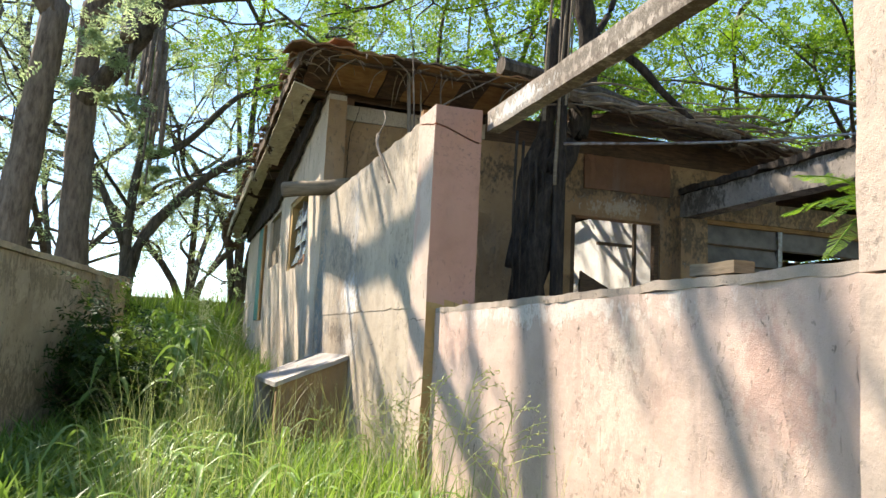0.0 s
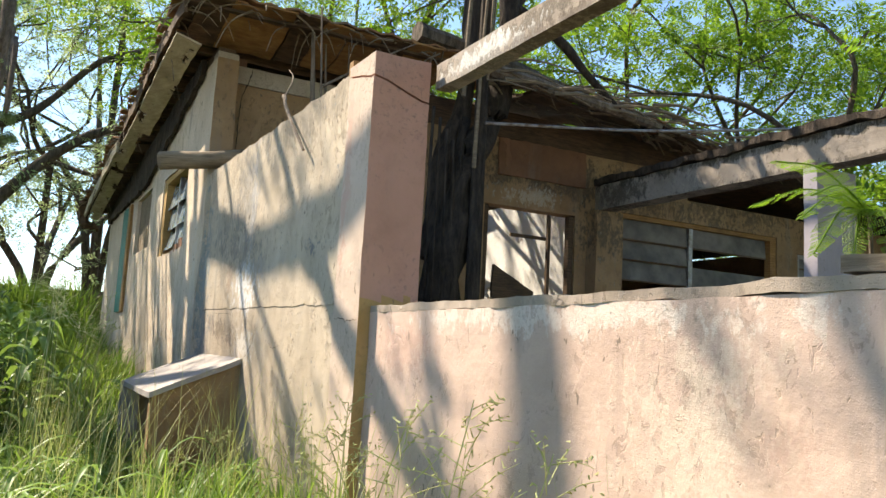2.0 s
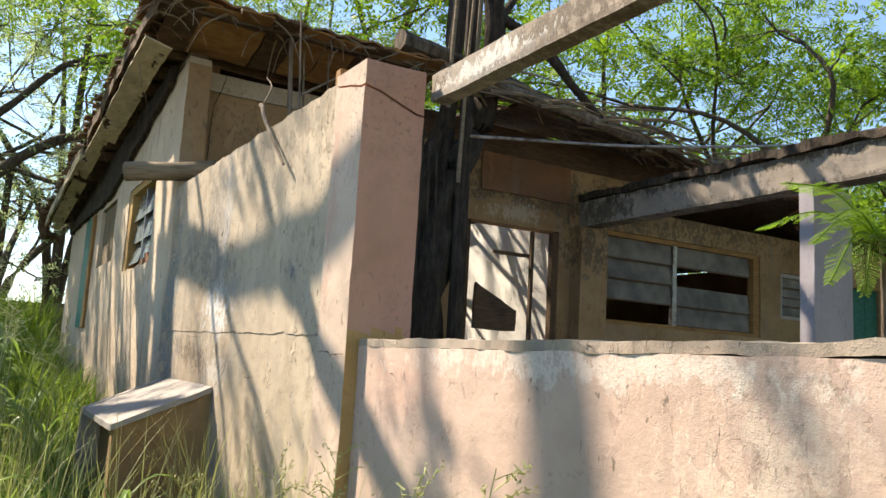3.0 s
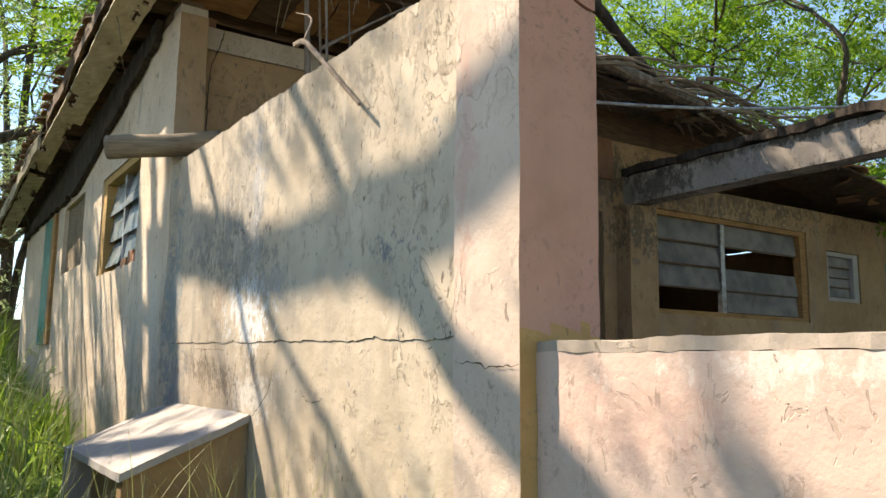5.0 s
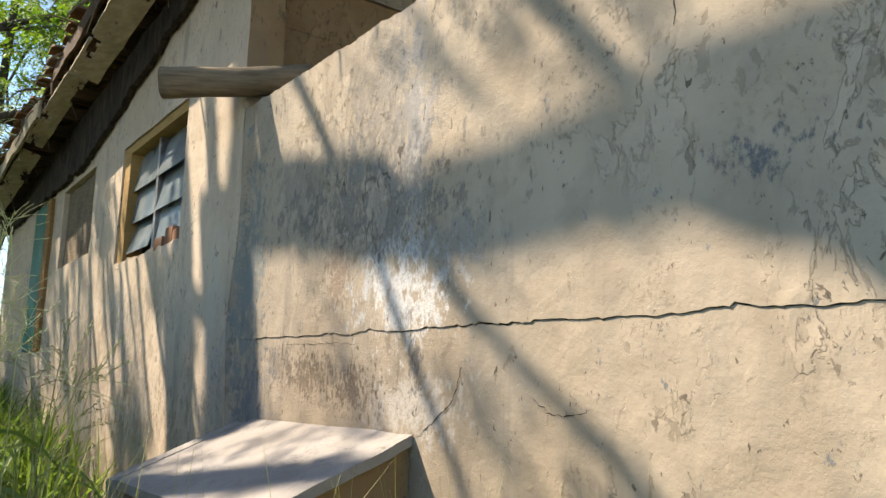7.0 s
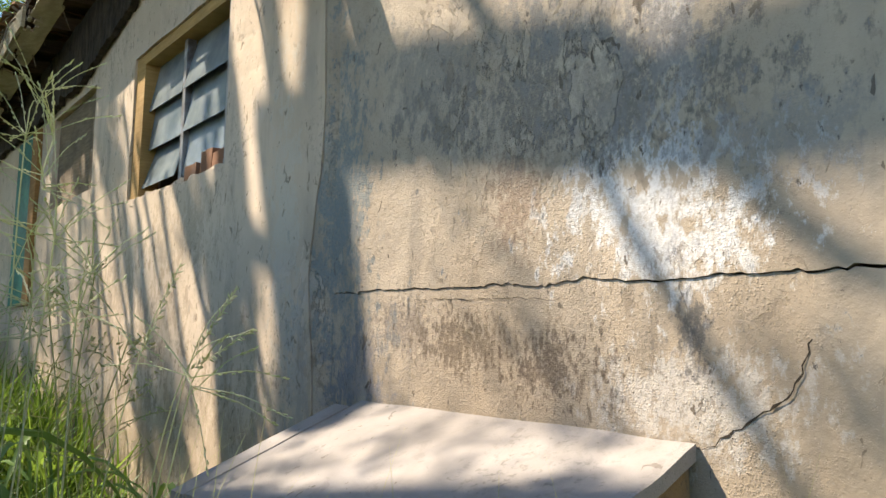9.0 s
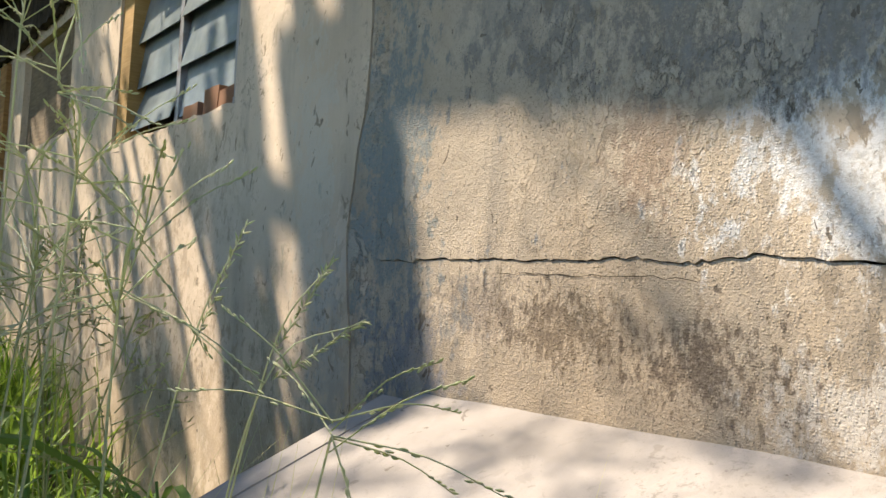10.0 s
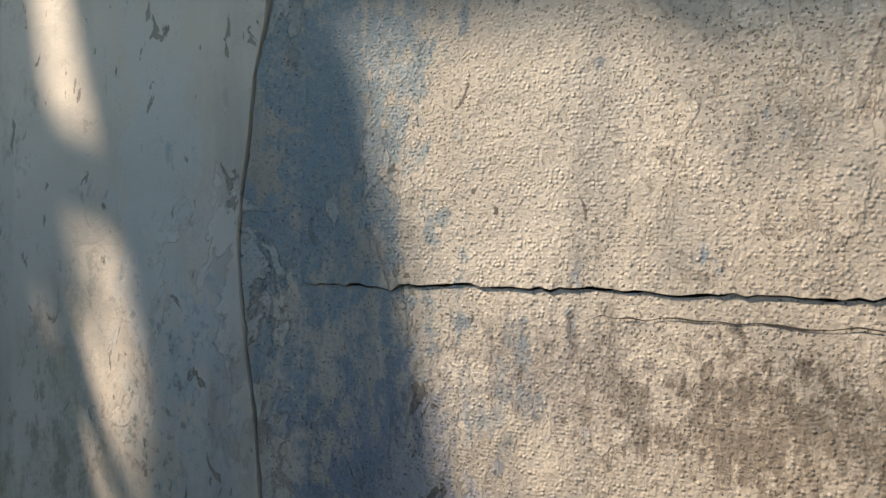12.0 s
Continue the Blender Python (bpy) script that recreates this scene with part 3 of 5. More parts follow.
def west_window(name, label, hole, mat, slats, broken):
    y0, y1, z0, z1 = hole
    w = empty(name, label, "window", kind="structure")
    for n, (a, b, m) in enumerate(((y0 + 0.002, y0 + 0.05, CEMENT), (y1 - 0.17, y1 - 0.002, mat))):
        bar("window_frame", (-0.02, a, z0 + 0.002), (0.1, b, z1 - 0.002), m, w)
    bar("window_frame", (-0.02, y0 + 0.052, z1 - 0.07), (0.1, y1 - 0.172, z1 - 0.002), mat, w)
    bar("mullion", (0.02, (y0 + y1) / 2 - 0.025, z0 + 0.002), (0.07, (y0 + y1) / 2 + 0.02, z1 - 0.072), METAL, w)
    rough_box("window_sill", (-0.028, y0 + 0.01, z0 - 0.02), (0.12, y1 - 0.01, z0 + 0.02), HOUSE, w, 0.04, 0.02, "crumbled plaster sill", freq=7)
    for side, (a, b) in enumerate(((y0 + 0.055, (y0 + y1) / 2 - 0.03), ((y0 + y1) / 2 + 0.025, y1 - 0.175))):
        for k in range(slats):
            z = z0 + 0.1 + (z1 - z0 - 0.2) * (k + 0.5) / slats
            if (side, k) in broken:
                continue
            louvre_slat(w, 1, a, b, 0.045, z, 0.12 + 0.06 * ((k * 5 + side * 3) % 4), (z1 - z0) / slats * 0.99, GLASS)
    return w


west_window("window_1", "broken glass louvre window with a yellow ochre jamb", W1, YELLOW, 3, ())
for k, y in enumerate((4.86, 5.02, 5.24)):
    tagged(rough_box("loose_brick", (-0.02, y, 2.412), (0.02, y + 0.15, 2.49 + 0.03 * (k % 2)), BRICK, None, 0.03, 0.012), "crumbled red brick on the broken window sill", "brick")
w2 = empty("window_2", "shuttered grey window set in a streaked wall", "window", kind="structure")
for k in range(5):
    a = W2[0] + 0.01 + k * 0.256
    bar("shutter_board", (0.01, a, W2[2] + 0.01), (0.04, a + 0.25, W2[3] - 0.01), LOG, w2, amp=0.004)
door = empty("door_1", "teal painted wooden door with a brown frame", "door", kind="structure")
bar("door_frame", (-0.07, DOOR[0] + 0.002, DOOR[2] + 0.002), (0.1, DOOR[0] + 0.24, DOOR[3] - 0.002), ORANGEWOOD, door)
for k in range(3):
    a = DOOR[0] + 0.245 + k * 0.217
    bar("door_board", (-0.065, a, DOOR[2] + 0.01), (-0.035, a + 0.213, DOOR[3] - 0.01), TEAL, door, amp=0.003)


def front_window(name, label, hole, mullions, rows, frame_mat, gone=()):
    x0, x1, z0, z1 = hole
    w = empty(name, label, "window", kind="structure")
    bar("window_frame", (x0 + 0.002, 4.12, z0 + 0.002), (x0 + 0.06, 4.2, z1 - 0.002), CEMENT, w)
    bar("window_frame", (x1 - 0.12, 4.12, z0 + 0.002), (x1 - 0.002, 4.22, z1 - 0.002), frame_mat, w)
    bar("window_frame", (x0 + 0.062, 4.12, z1 - 0.06), (x1 - 0.122, 4.2, z1 - 0.002), frame_mat, w)
    bar("window_frame", (x0 + 0.062, 4.12, z0 + 0.002), (x1 - 0.122, 4.2, z0 + 0.05), frame_mat, w)
    edges = [x0 + 0.065, *mullions, x1 - 0.125]
    for m in mullions:
        bar("mullion", (m - 0.035, 4.13, z0 + 0.052), (m + 0.035, 4.19, z1 - 0.062), METAL, w)
    for n, (a, b) in enumerate(zip(edges, edges[1:])):
        for k in range(rows):
            if (n, k) in gone:
                continue
            z = z0 + 0.06 + (z1 - z0 - 0.12) * (k + 0.5) / rows
            louvre_slat(w, 0, a + 0.04, b - 0.04, 4.165, z, 0.08 + 0.07 * ((k * 7 + n * 3) % 3), (z1 - z0) / rows * 0.9, DIMGLASS)
            bar("louvre_bar", (a + 0.036, 4.15, z - 0.5 * (z1 - z0) / rows), (b - 0.036, 4.18, z - 0.5 * (z1 - z0) / rows + 0.02), DARKWOOD, w, amp=0)
    return w


front_window("window_3", "wide louvre window with dusty and missing blades", OPEN2, [6.3], 4, ORANGEWOOD, {(1, 2), (0, 0)})
front_window("window_4", "small louvre window in an ochre wall", OPEN3, [], 4, CEMENT)
door2 = empty("door_2", "green wooden door of the veranda, shut", "door", kind="structure")
for k in range(3):
    a = 9.76 + k * 0.31
    bar("door_board", (a, 4.14, 0.98), (a + 0.3, 4.18, 3.09), TEAL, door2, amp=0.003)
frame_in = empty("door_3", "bare timber door opening looking into a sunlit room", "door", kind="structure")
bar("door_frame", (OPEN1[1] - 0.07, 4.13, 0.96), (OPEN1[1] - 0.003, 4.21, 3.19), DARKWOOD, frame_in)
bar("door_frame", (OPEN1[0] + 0.003, 4.13, 0.96), (OPEN1[0] + 0.07, 4.21, 3.19), DARKWOOD, frame_in)
bar("glazing_bar", (4.02, 4.15, 1.0), (4.06, 4.19, 3.17), DARKWOOD, frame_in)
bar("glazing_bar", (3.5, 4.15, 2.86), (4.0, 4.18, 2.9), DARKWOOD, frame_in)
LILAC = plaster("lilac_whitewash", (0.33, 0.3, 0.32), (0.27, 0.245, 0.265), 0.2, 0.4, (), 0.1, 0.15)
lilac = empty("veranda_column", "broad pale lilac pier under a veranda beam", "column")
rough_box("column_shaft", (4.62, 0.96, 0.2), (5.15, 1.1, 3.29), LILAC, lilac, 0.07, 0.006)
vpost = empty("veranda_post", "square plastered post carrying a veranda beam", "post")
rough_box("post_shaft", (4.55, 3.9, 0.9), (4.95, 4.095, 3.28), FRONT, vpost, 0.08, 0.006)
# dark wedge added for the diagonal shadow low in the doorway
wedge = rough_box("broken_panel", (3.2, 4.02, 2.0), (3.75, 4.06, 2.5), DARKWOOD, None, 0.1, 0.01, high=lambda x, y: 2.5 - 0.5 * (x - 3.2))
tagged(wedge, "dark wedge standing for a diagonal shadow low in a doorway", "panel")
rough_box("brick_patch", (3.25, 4.075, 3.55), (4.5, 4.098, 3.98), BRICK, front, 0.05, 0.012, "bare red brick where plaster fell", freq=8)


# ---- roof ----
roof = empty("roof", "collapsing roof of clay tiles over dark rotten timber", "roof", kind="structure")


def sag(x, y):
    return 0.05 * noise.noise(Vector((x * 0.8, y * 0.8, 4))) + 0.10 * min(1.5, max(0, y - 3.3)) * 0.3


v, f = lattice(spaced(-0.42, 2.25, 0.2), spaced(3.36, 12.6, 0.2), [4.40, 4.425], amp=0.02, freq=2,
               low=lambda x, y: 4.40 + sag(x, y) + 0.10 * max(0, min(x + 0.42, y - 3.36)), high=lambda x, y: 4.425 + sag(x, y) + 0.10 * max(0, min(x + 0.42, y - 3.36)))
link_mesh("roof_deck", v, f, DARKWOOD, roof)
for k in range(16):
    y = 4.22 + k * 0.53
    bar("rafter", (-0.44 + 0.04 * rng.random(), y, 4.26), (2.1, y + 0.07, 4.37), DARKWOOD, roof, amp=0.012)
bar("wall_plate", (-0.02, 3.9, 4.146), (0.14, 12.1, 4.25), DARKWOOD, roof, amp=0.01)
bar("fascia", (-0.47, 3.34, 4.28), (-0.443, 7.2, 4.41), DARKWOOD, roof, amp=0.015)
bar("fascia", (-0.47, 7.9, 4.20), (-0.443, 12.6, 4.36), PALEWOOD, roof, amp=0.02)
for k in range(9):
    a = -0.36 + 0.29 * k + 0.03 * rng.random()
    rough_box("ceiling_board", (a, 3.22 + 0.08 * rng.random(), 4.36), (a + 0.285, 4.06, 4.378), ORANGEWOOD if k % 3 else DARKWOOD, roof, 0.08, 0.012, "rotten orange-brown board under the eave", freq=5,
              low=lambda x, y: 4.47 - 0.22 * (y - 3.22), high=lambda x, y: 4.488 - 0.22 * (y - 3.22))
boards = ((3.7, 6.6, -0.45, -0.23), (6.75, 8.6, -0.44, -0.28), (8.9, 12.2, -0.42, -0.24))
for n, (a, b, p, q) in enumerate(boards):
    tilt = 0.03 * rng.random()
    rough_box("soffit_board", (p, a, 4.2), (q, b, 4.222), PALEWOOD, roof, (0.022, 0.035, 0.03), 0.008, "pale broken soffit board", freq=4,
              solid=lambda x, y, z: noise.noise(Vector((x * 9 + n, y * 2.1, 3.0))) + 0.4 * noise.noise(Vector((x * 30, y * 17, n))) < 0.33,
              low=lambda x, y: 4.20 - tilt * (y - a) - 0.25 * (x - p), high=lambda x, y: 4.218 - tilt * (y - a) - 0.25 * (x - p))
tv, tf = lattice([-0.12, 0, 0.12], [0, 0.16, 0.34], [0, 0.018], amp=0.006, freq=9, high=lambda x, y: 0.018 + 0.03 * (1 - (x / 0.12) ** 2), low=lambda x, y: 0.03 * (1 - (x / 0.12) ** 2))
tile_mesh = bpy.data.meshes.new("tile")
tile_mesh.from_pydata(tv, [], tf)
tile_mesh.materials.append(TILE)


def tile(m):
    ob = new("tile", tile_mesh)
    ob.parent = roof
    ob.matrix_basis = m


for row in range(2):
    for k in range(38):
        if rng.random() < 0.1:
            continue
        y = 3.4 + k * 0.238 + 0.02 * rng.random()
        tile(pose(-0.54 + row * 0.27 + 0.05 * rng.random(), y, 4.445 + row * 0.035 + 0.02 * rng.random(), -7 + 8 * rng.random(), 7 * rng.random() - 3, -90 + 12 * (rng.random() - 0.5)))
    for k in range(12):
        if rng.random() < 0.12:
            continue
        x = -0.45 + k * 0.238
        tile(pose(x, 3.2 + row * 0.27 + 0.05 * rng.random(), 4.455 + row * 0.035 + 0.02 * rng.random(), 6 + 6 * rng.random(), 8 * (rng.random() - 0.5), 10 * (rng.random() - 0.5)))
for k in range(10):
    tile(pose(0.0 + 0.1 * rng.random(), 3.4 + 0.24 * k, 4.62, 4, 5 * rng.random(), 10 * rng.random()))

lump = [limb([(-0.5 + 0.1 * rng.random(), 12.2 + 0.3 * rng.random(), 4.45), (-0.45, 12.4 + 0.3 * rng.random(), 4.2 - 0.2 * rng.random()), (-0.4 + 0.3 * rng.random(), 12.5, 3.9 + 0.2 * rng.random())], 0.09, 0.03, 4, 6, 0.6) for k in range(7)]
link_mesh("eave_end", *joined(*lump), DARKWOOD, roof, "sagging rotten end of the eave")
# the west eave sags towards its far end, and the wall head has crumbled with it
def droop(x, y):
    return 0.075 * max(0, y - 4.3) * max(0, min(1, (0.9 - x) / 0.9))


for ob in roof.children:
    if ob.data == tile_mesh:
        x, y, z = ob.matrix_basis.translation
        ob.matrix_basis.translation = (x, y, z - droop(x, y))
    else:
        for vert in ob.data.vertices:
            vert.co.z -= droop(vert.co.x, vert.co.y)
for vert in west_panel.data.vertices:
    if vert.co.z > 3.45:
        vert.co.z = 3.45 + (vert.co.z - 3.45) * max(0.1, 1 - droop(0, vert.co.y) / 0.69)
# black strip added in place of the deep shade between soffit and wall
rough_box("eave_lining", (-0.09, 4.35, 3.5), (-0.045, 12.1, 4.2), BARK3, roof, (0.045, 0.05, 0.06), 0.014, "black strip standing for the deep shade under the eave", freq=5,
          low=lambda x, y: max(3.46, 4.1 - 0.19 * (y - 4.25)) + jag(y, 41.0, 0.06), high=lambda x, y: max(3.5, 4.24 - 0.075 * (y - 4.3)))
right_roof = empty("roof_veranda", "sagging lean-to roof strewn with tiles and sticks", "roof", kind="structure")
v, f = lattice(spaced(3.15, 13.9, 0.25), spaced(3.35, 4.6, 0.25), [4.0, 4.03], amp=0.03, freq=2,
               low=lambda x, y: 4.30 - 0.11 * max(0, x - 4.2) + 0.16 * (y - 3.35) - 0.05 * math.sin(x * 2.2), high=lambda x, y: 4.33 - 0.11 * max(0, x - 4.2) + 0.16 * (y - 3.35) - 0.05 * math.sin(x * 2.2))
link_mesh("roof_deck", v, f, DARKWOOD, right_roof)
v, f = lattice(spaced(5.4, 13.9, 0.4), spaced(4.61, 12.0, 0.4), [4.2, 4.24], amp=0.03, freq=2)
link_mesh("roof_deck", v, f, DARKWOOD, right_roof)
for k in range(34):
    ob = new("tile", tile_mesh)
    ob.parent = right_roof
    x = 2.6 + k * 0.2 + 0.1 * rng.random()
    ob.matrix_basis = pose(x, 3.25 + 0.6 * rng.random(), 4.35 - 0.11 * max(0, x - 4.2) + 0.1 * rng.random(), 25 * (rng.random() - 0.3), 30 * (rng.random() - 0.5), 90 * (rng.random() - 0.5))
sticks = []
for k in range(150):
    x = 2.2 + 4.6 * rng.random()
    y = 3.05 + 0.8 * rng.random()
    z = 4.30 - 0.11 * max(0, x - 4.2) + 0.24 * rng.random() - 0.1 * (y < 3.35)
    a, l = rng.uniform(-0.6, 0.6), rng.uniform(0.3, 1.1)
    sticks.append(limb([(x, y, z), (x + l * 0.5 * math.cos(a), y + l * 0.5 * math.sin(a), z + 0.05 * rng.random()), (x + l * math.cos(a), y + l * math.sin(a), z - 0.12 * rng.random())], 0.022 * rng.random() + 0.008, 0.006, 3, 5))
tagged(link_mesh("fallen_sticks", *joined(*sticks), LOG), "tangle of dry fallen sticks on the roof edge", "sticks", kind="stuff")
# sticks added out of view to throw broken shadows on the white partition
props = []
for k in range(16):
    x, y = 2.7 + 1.7 * rng.random(), 4.6 + 4.5 * rng.random()
    a, l = rng.uniform(0.2, 2.9), rng.uniform(0.8, 2.2)
    props.append(limb([(x, y, 4.28), (x + 0.5 * l * math.cos(a), y + 0.5 * l * math.sin(a), 4.2), (x + l * math.cos(a), y + l * math.sin(a), 4.3)], 0.03 + 0.03 * rng.random(), 0.02, 3, 6))
tagged(link_mesh("fallen_rafters", *joined(*props), BARK), "crooked sticks added unseen over the open room to dapple its wall", "rafters", kind="stuff")
tagged(link_mesh("fallen_log", *limb([(1.75, 3.3, 4.62), (2.8, 3.4, 4.55), (4.0, 3.5, 4.42), (5.3, 3.5, 4.28)], 0.11, 0.06, 6, 8), BARK), "thick dead limb lying along the roof", "log")
tagged(link_mesh("fallen_log", *limb([(2.2, 3.25, 4.42), (3.6, 3.2, 4.32), (4.9, 3.25, 4.2)], 0.07, 0.05, 6, 8), BARK2), "dead limb lying along the roof edge", "log")


straws = []
for k in range(170):
    if k % 3:
        x, y, z = -0.5 + 0.12 * rng.random(), 3.3 + 9.0 * rng.random(), 4.36 + 0.1 * rng.random()
        z -= droop(x, y)
    else:
        x, y, z = -0.4 + 2.6 * rng.random(), 3.22 + 0.3 * rng.random(), 4.4 + 0.1 * rng.random()
    l = 0.12 + 0.3 * rng.random()
    a, e = rng.uniform(0, 6.28), rng.uniform(-0.9, 0.15)
    straws.append(limb([(x, y, z), (x + 0.5 * l * math.cos(a), y + 0.5 * l * math.sin(a), z + 0.5 * l * e), (x + l * math.cos(a) * 0.8, y + l * math.sin(a) * 0.8, z + l * e * 1.2 - 0.04)], 0.006 + 0.008 * rng.random(), 0.003, 3, 4))
tagged(link_mesh("eave_litter", *joined(*straws), LOG), "dry twigs and straw hanging from the eaves", "twigs", kind="stuff")


# ---- veranda beams, wires and logs ----
beam_a = empty("concrete_beam", "weathered pale beam running off the corner column", "beam")
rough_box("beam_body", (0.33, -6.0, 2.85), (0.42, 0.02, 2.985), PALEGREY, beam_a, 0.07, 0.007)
beam_b = empty("concrete_beam", "grey mossy concrete beam over the veranda", "beam")
rough_box("beam_body", (4.66, -1.5, 3.30), (4.9, 4.09, 3.6), BEAM, beam_b, 0.1, 0.01)
rough_box("beam_debris", (4.62, -1.5, 3.604), (4.95, 4.05, 3.68), BARK3, beam_b, 0.06, 0.045, "moss and rotten leaves on the beam", freq=4)
tagged(link_mesh("clothes_wire", *tube(bowed([(2.47, 3.12, 3.78), (5.0, 2.98, 4.12), (9.5, 2.75, 4.98)], 6), [0.016] * 13, 6), METAL), "pale taut wire strung from a pole", "wire")
tagged(link_mesh("projecting_log", *limb([(-0.43, 4.05, 3.10), (-0.15, 3.86, 3.115), (0.22, 3.6, 3.15)], 0.086, 0.078, 7, 16, 0.2), LOG, smooth=True), "grey round log lying across the wall top", "log")
twig = joined(limb([(0.1, 2.05, 3.3), (0.04, 1.8, 3.22), (-0.03, 1.5, 3.05), (-0.05, 1.0, 2.66)], 0.017, 0.009, 5, 6),
              limb([(0.04, 1.8, 3.22), (0.12, 1.9, 3.4), (0.2, 2.3, 3.6)], 0.008, 0.003, 4, 5))
tagged(link_mesh("dead_branch", *twig, BARK2), "thin dead branch hooked over the wall top", "branch")
stems = joined(*[limb([(x, 3.5 + dy, 2.5), (x + 0.05, 3.48 + dy, 3.4), (x - 0.03, 3.4 + dy, 4.4)], r, r * 0.6, 4, 6) for x, dy, r in ((0.75, 0, 0.03), (0.95, 0.2, 0.016), (1.15, 0.1, 0.012), (0.62, -0.6, 0.012))],
               limb([(0.85, 3.4, 3.9), (1.3, 3.2, 4.2), (1.7, 3.2, 4.45)], 0.014, 0.006, 4, 5))
tagged(link_mesh("climbing_stems", *stems, BARK2), "bare climbing stems rising to the eave", "stems", kind="stuff")
tagged(rough_box("loose_brick", (0.16, 4.12, 4.166), (0.30, 4.26, 4.25), BRICK, None, 0.05, 0.008), "loose red brick on the corner of the wall", "brick")
tagged(rough_box("loose_brick", (0.02, 0.42, 2.98), (0.12, 0.48, 3.07), ORANGEWOOD, None, 0.03, 0.006), "broken ochre brick standing on the wall top", "brick")
tagged(rough_box("timber_offcut", (0.05, -2.76, 1.699), (0.13, -2.54, 1.738), LOG, None, 0.03, 0.009), "short grey timber offcut on the coping", "timber")

# ---- sloping cement box against the wing wall ----
box = empty("cement_bin", "low cement bin with a sloping lid beside the wall", "bin")


def lid_z(x, y):
    return 1.36 + 0.42 * min(x, 0.0)


rough_box("near_panel", (-0.60, 2.22, 0.0), (-0.005, 2.32, 1.3), RUSTY, box, 0.05, 0.005, "rust-brown stained cement side", high=lambda x, y: lid_z(x, y) - 0.035)
rough_box("far_panel", (-0.63, 3.56, 0.0), (-0.055, 3.66, 1.3), CEMENT, box, 0.05, 0.004, high=lambda x, y: lid_z(x, y) + 0.009)
rough_box("back_panel", (-0.48, 2.322, 0.0), (-0.006, 3.555, 1.25), RUSTY, box, 0.06, 0.005, high=lambda x, y: lid_z(x, y) - 0.04)
rough_box("lid", (-0.62, 2.2, 1.2), (-0.004, 3.5595, 1.3), CEMENT, box, 0.04, 0.005, "bleached cement lid sloping outwards", low=lambda x, y: lid_z(x, y) - 0.033, high=lambda x, y: lid_z(x, y) + 0.005)

# ---- walls across the lane ----
lane_wall = empty("wall_lane", "weathered streaked boundary wall shaded by trees", "wall", kind="structure")
lw = rough_box("wall_panel", (-0.12, 0, -0.4), (0.12, 9.3, 2.1), GREYWALL, lane_wall, 0.12, 0.012)
rough_box("coping", (-0.16, 0, 2.104), (0.15, 9.3, 2.16), GREYWALL, lane_wall, 0.12, 0.015, freq=5)
for d in (8.1, 8.6):
    rough_box("wall_rib", (0.1, d, -0.3), (0.16, d + 0.12, 2.1), GREYWALL, lane_wall, 0.1, 0.01)
lane_wall.matrix_basis = pose(-4.3, -2.8, 0, 0, 0, -13.4)
tagged(rough_box("wall_far", (-16, 16.0, 0.5), (3.0, 16.2, 2.42), DARKWALL, None, 0.4, 0.02), "dark far boundary wall behind long grass", "wall", kind="structure")
tagged(rough_box("wall_neighbour", (9.5, -2.0, 0), (9.8, 3.0, 2.9), WHITE, None, 0.4, 0.005), "pale plastered wall beyond the veranda", "wall", kind="structure")


# ---- plants ----
def shade_at(y, z, reach=6.5):
    """A place on the sun's ray that meets the wing wall at (y, z)."""
    return Vector((0, y, z)) - SUN_DIR * reach


def sprays(centres, per, spread, length, pairs, size, droop=0.3, seed=1):
    """Corners of the leaflets of feathery sprays round each centre: arrays of quads."""
    g = np.random.default_rng(seed)
    c = np.repeat(np.asarray(centres, dtype=float), per, axis=0)
    n = len(c)
    base = c + g.normal(0, 1, (n, 3)) * (np.repeat(np.asarray(spread, dtype=float), per)[:, None] if np.ndim(spread) else spread) * np.array([0.5, 0.5, 0.33])
    ax = g.normal(0, 1, (n, 3))
    ax[:, 2] = ax[:, 2] * 0.5 - droop
    ax /= np.linalg.norm(ax, axis=1)[:, None]
    side = np.cross(ax, np.array([0, 0, 1.0]) + g.normal(0, 0.5, (n, 3)))
    side /= np.linalg.norm(side, axis=1)[:, None]
    ln = length * g.uniform(0.6, 1.2, n)[:, None]
    out = []
    for k in range(pairs):
        for s in (-1, 1):
            p = base + ax * ln * (k + 0.6) / pairs
            d = side * s + ax * 0.45 + g.normal(0, 0.18, (n, 3))
            d /= np.linalg.norm(d, axis=1)[:, None]
            l = size * g.uniform(0.7, 1.2, n)[:, None]
            w = ax * l * 0.2
            tip = p + d * l
            mid = p + d * l * 0.5
            out.append(np.stack([p, mid - w, tip, mid + w], axis=1))
    q = np.concatenate(out)
    return q.reshape(-1, 3), len(q)


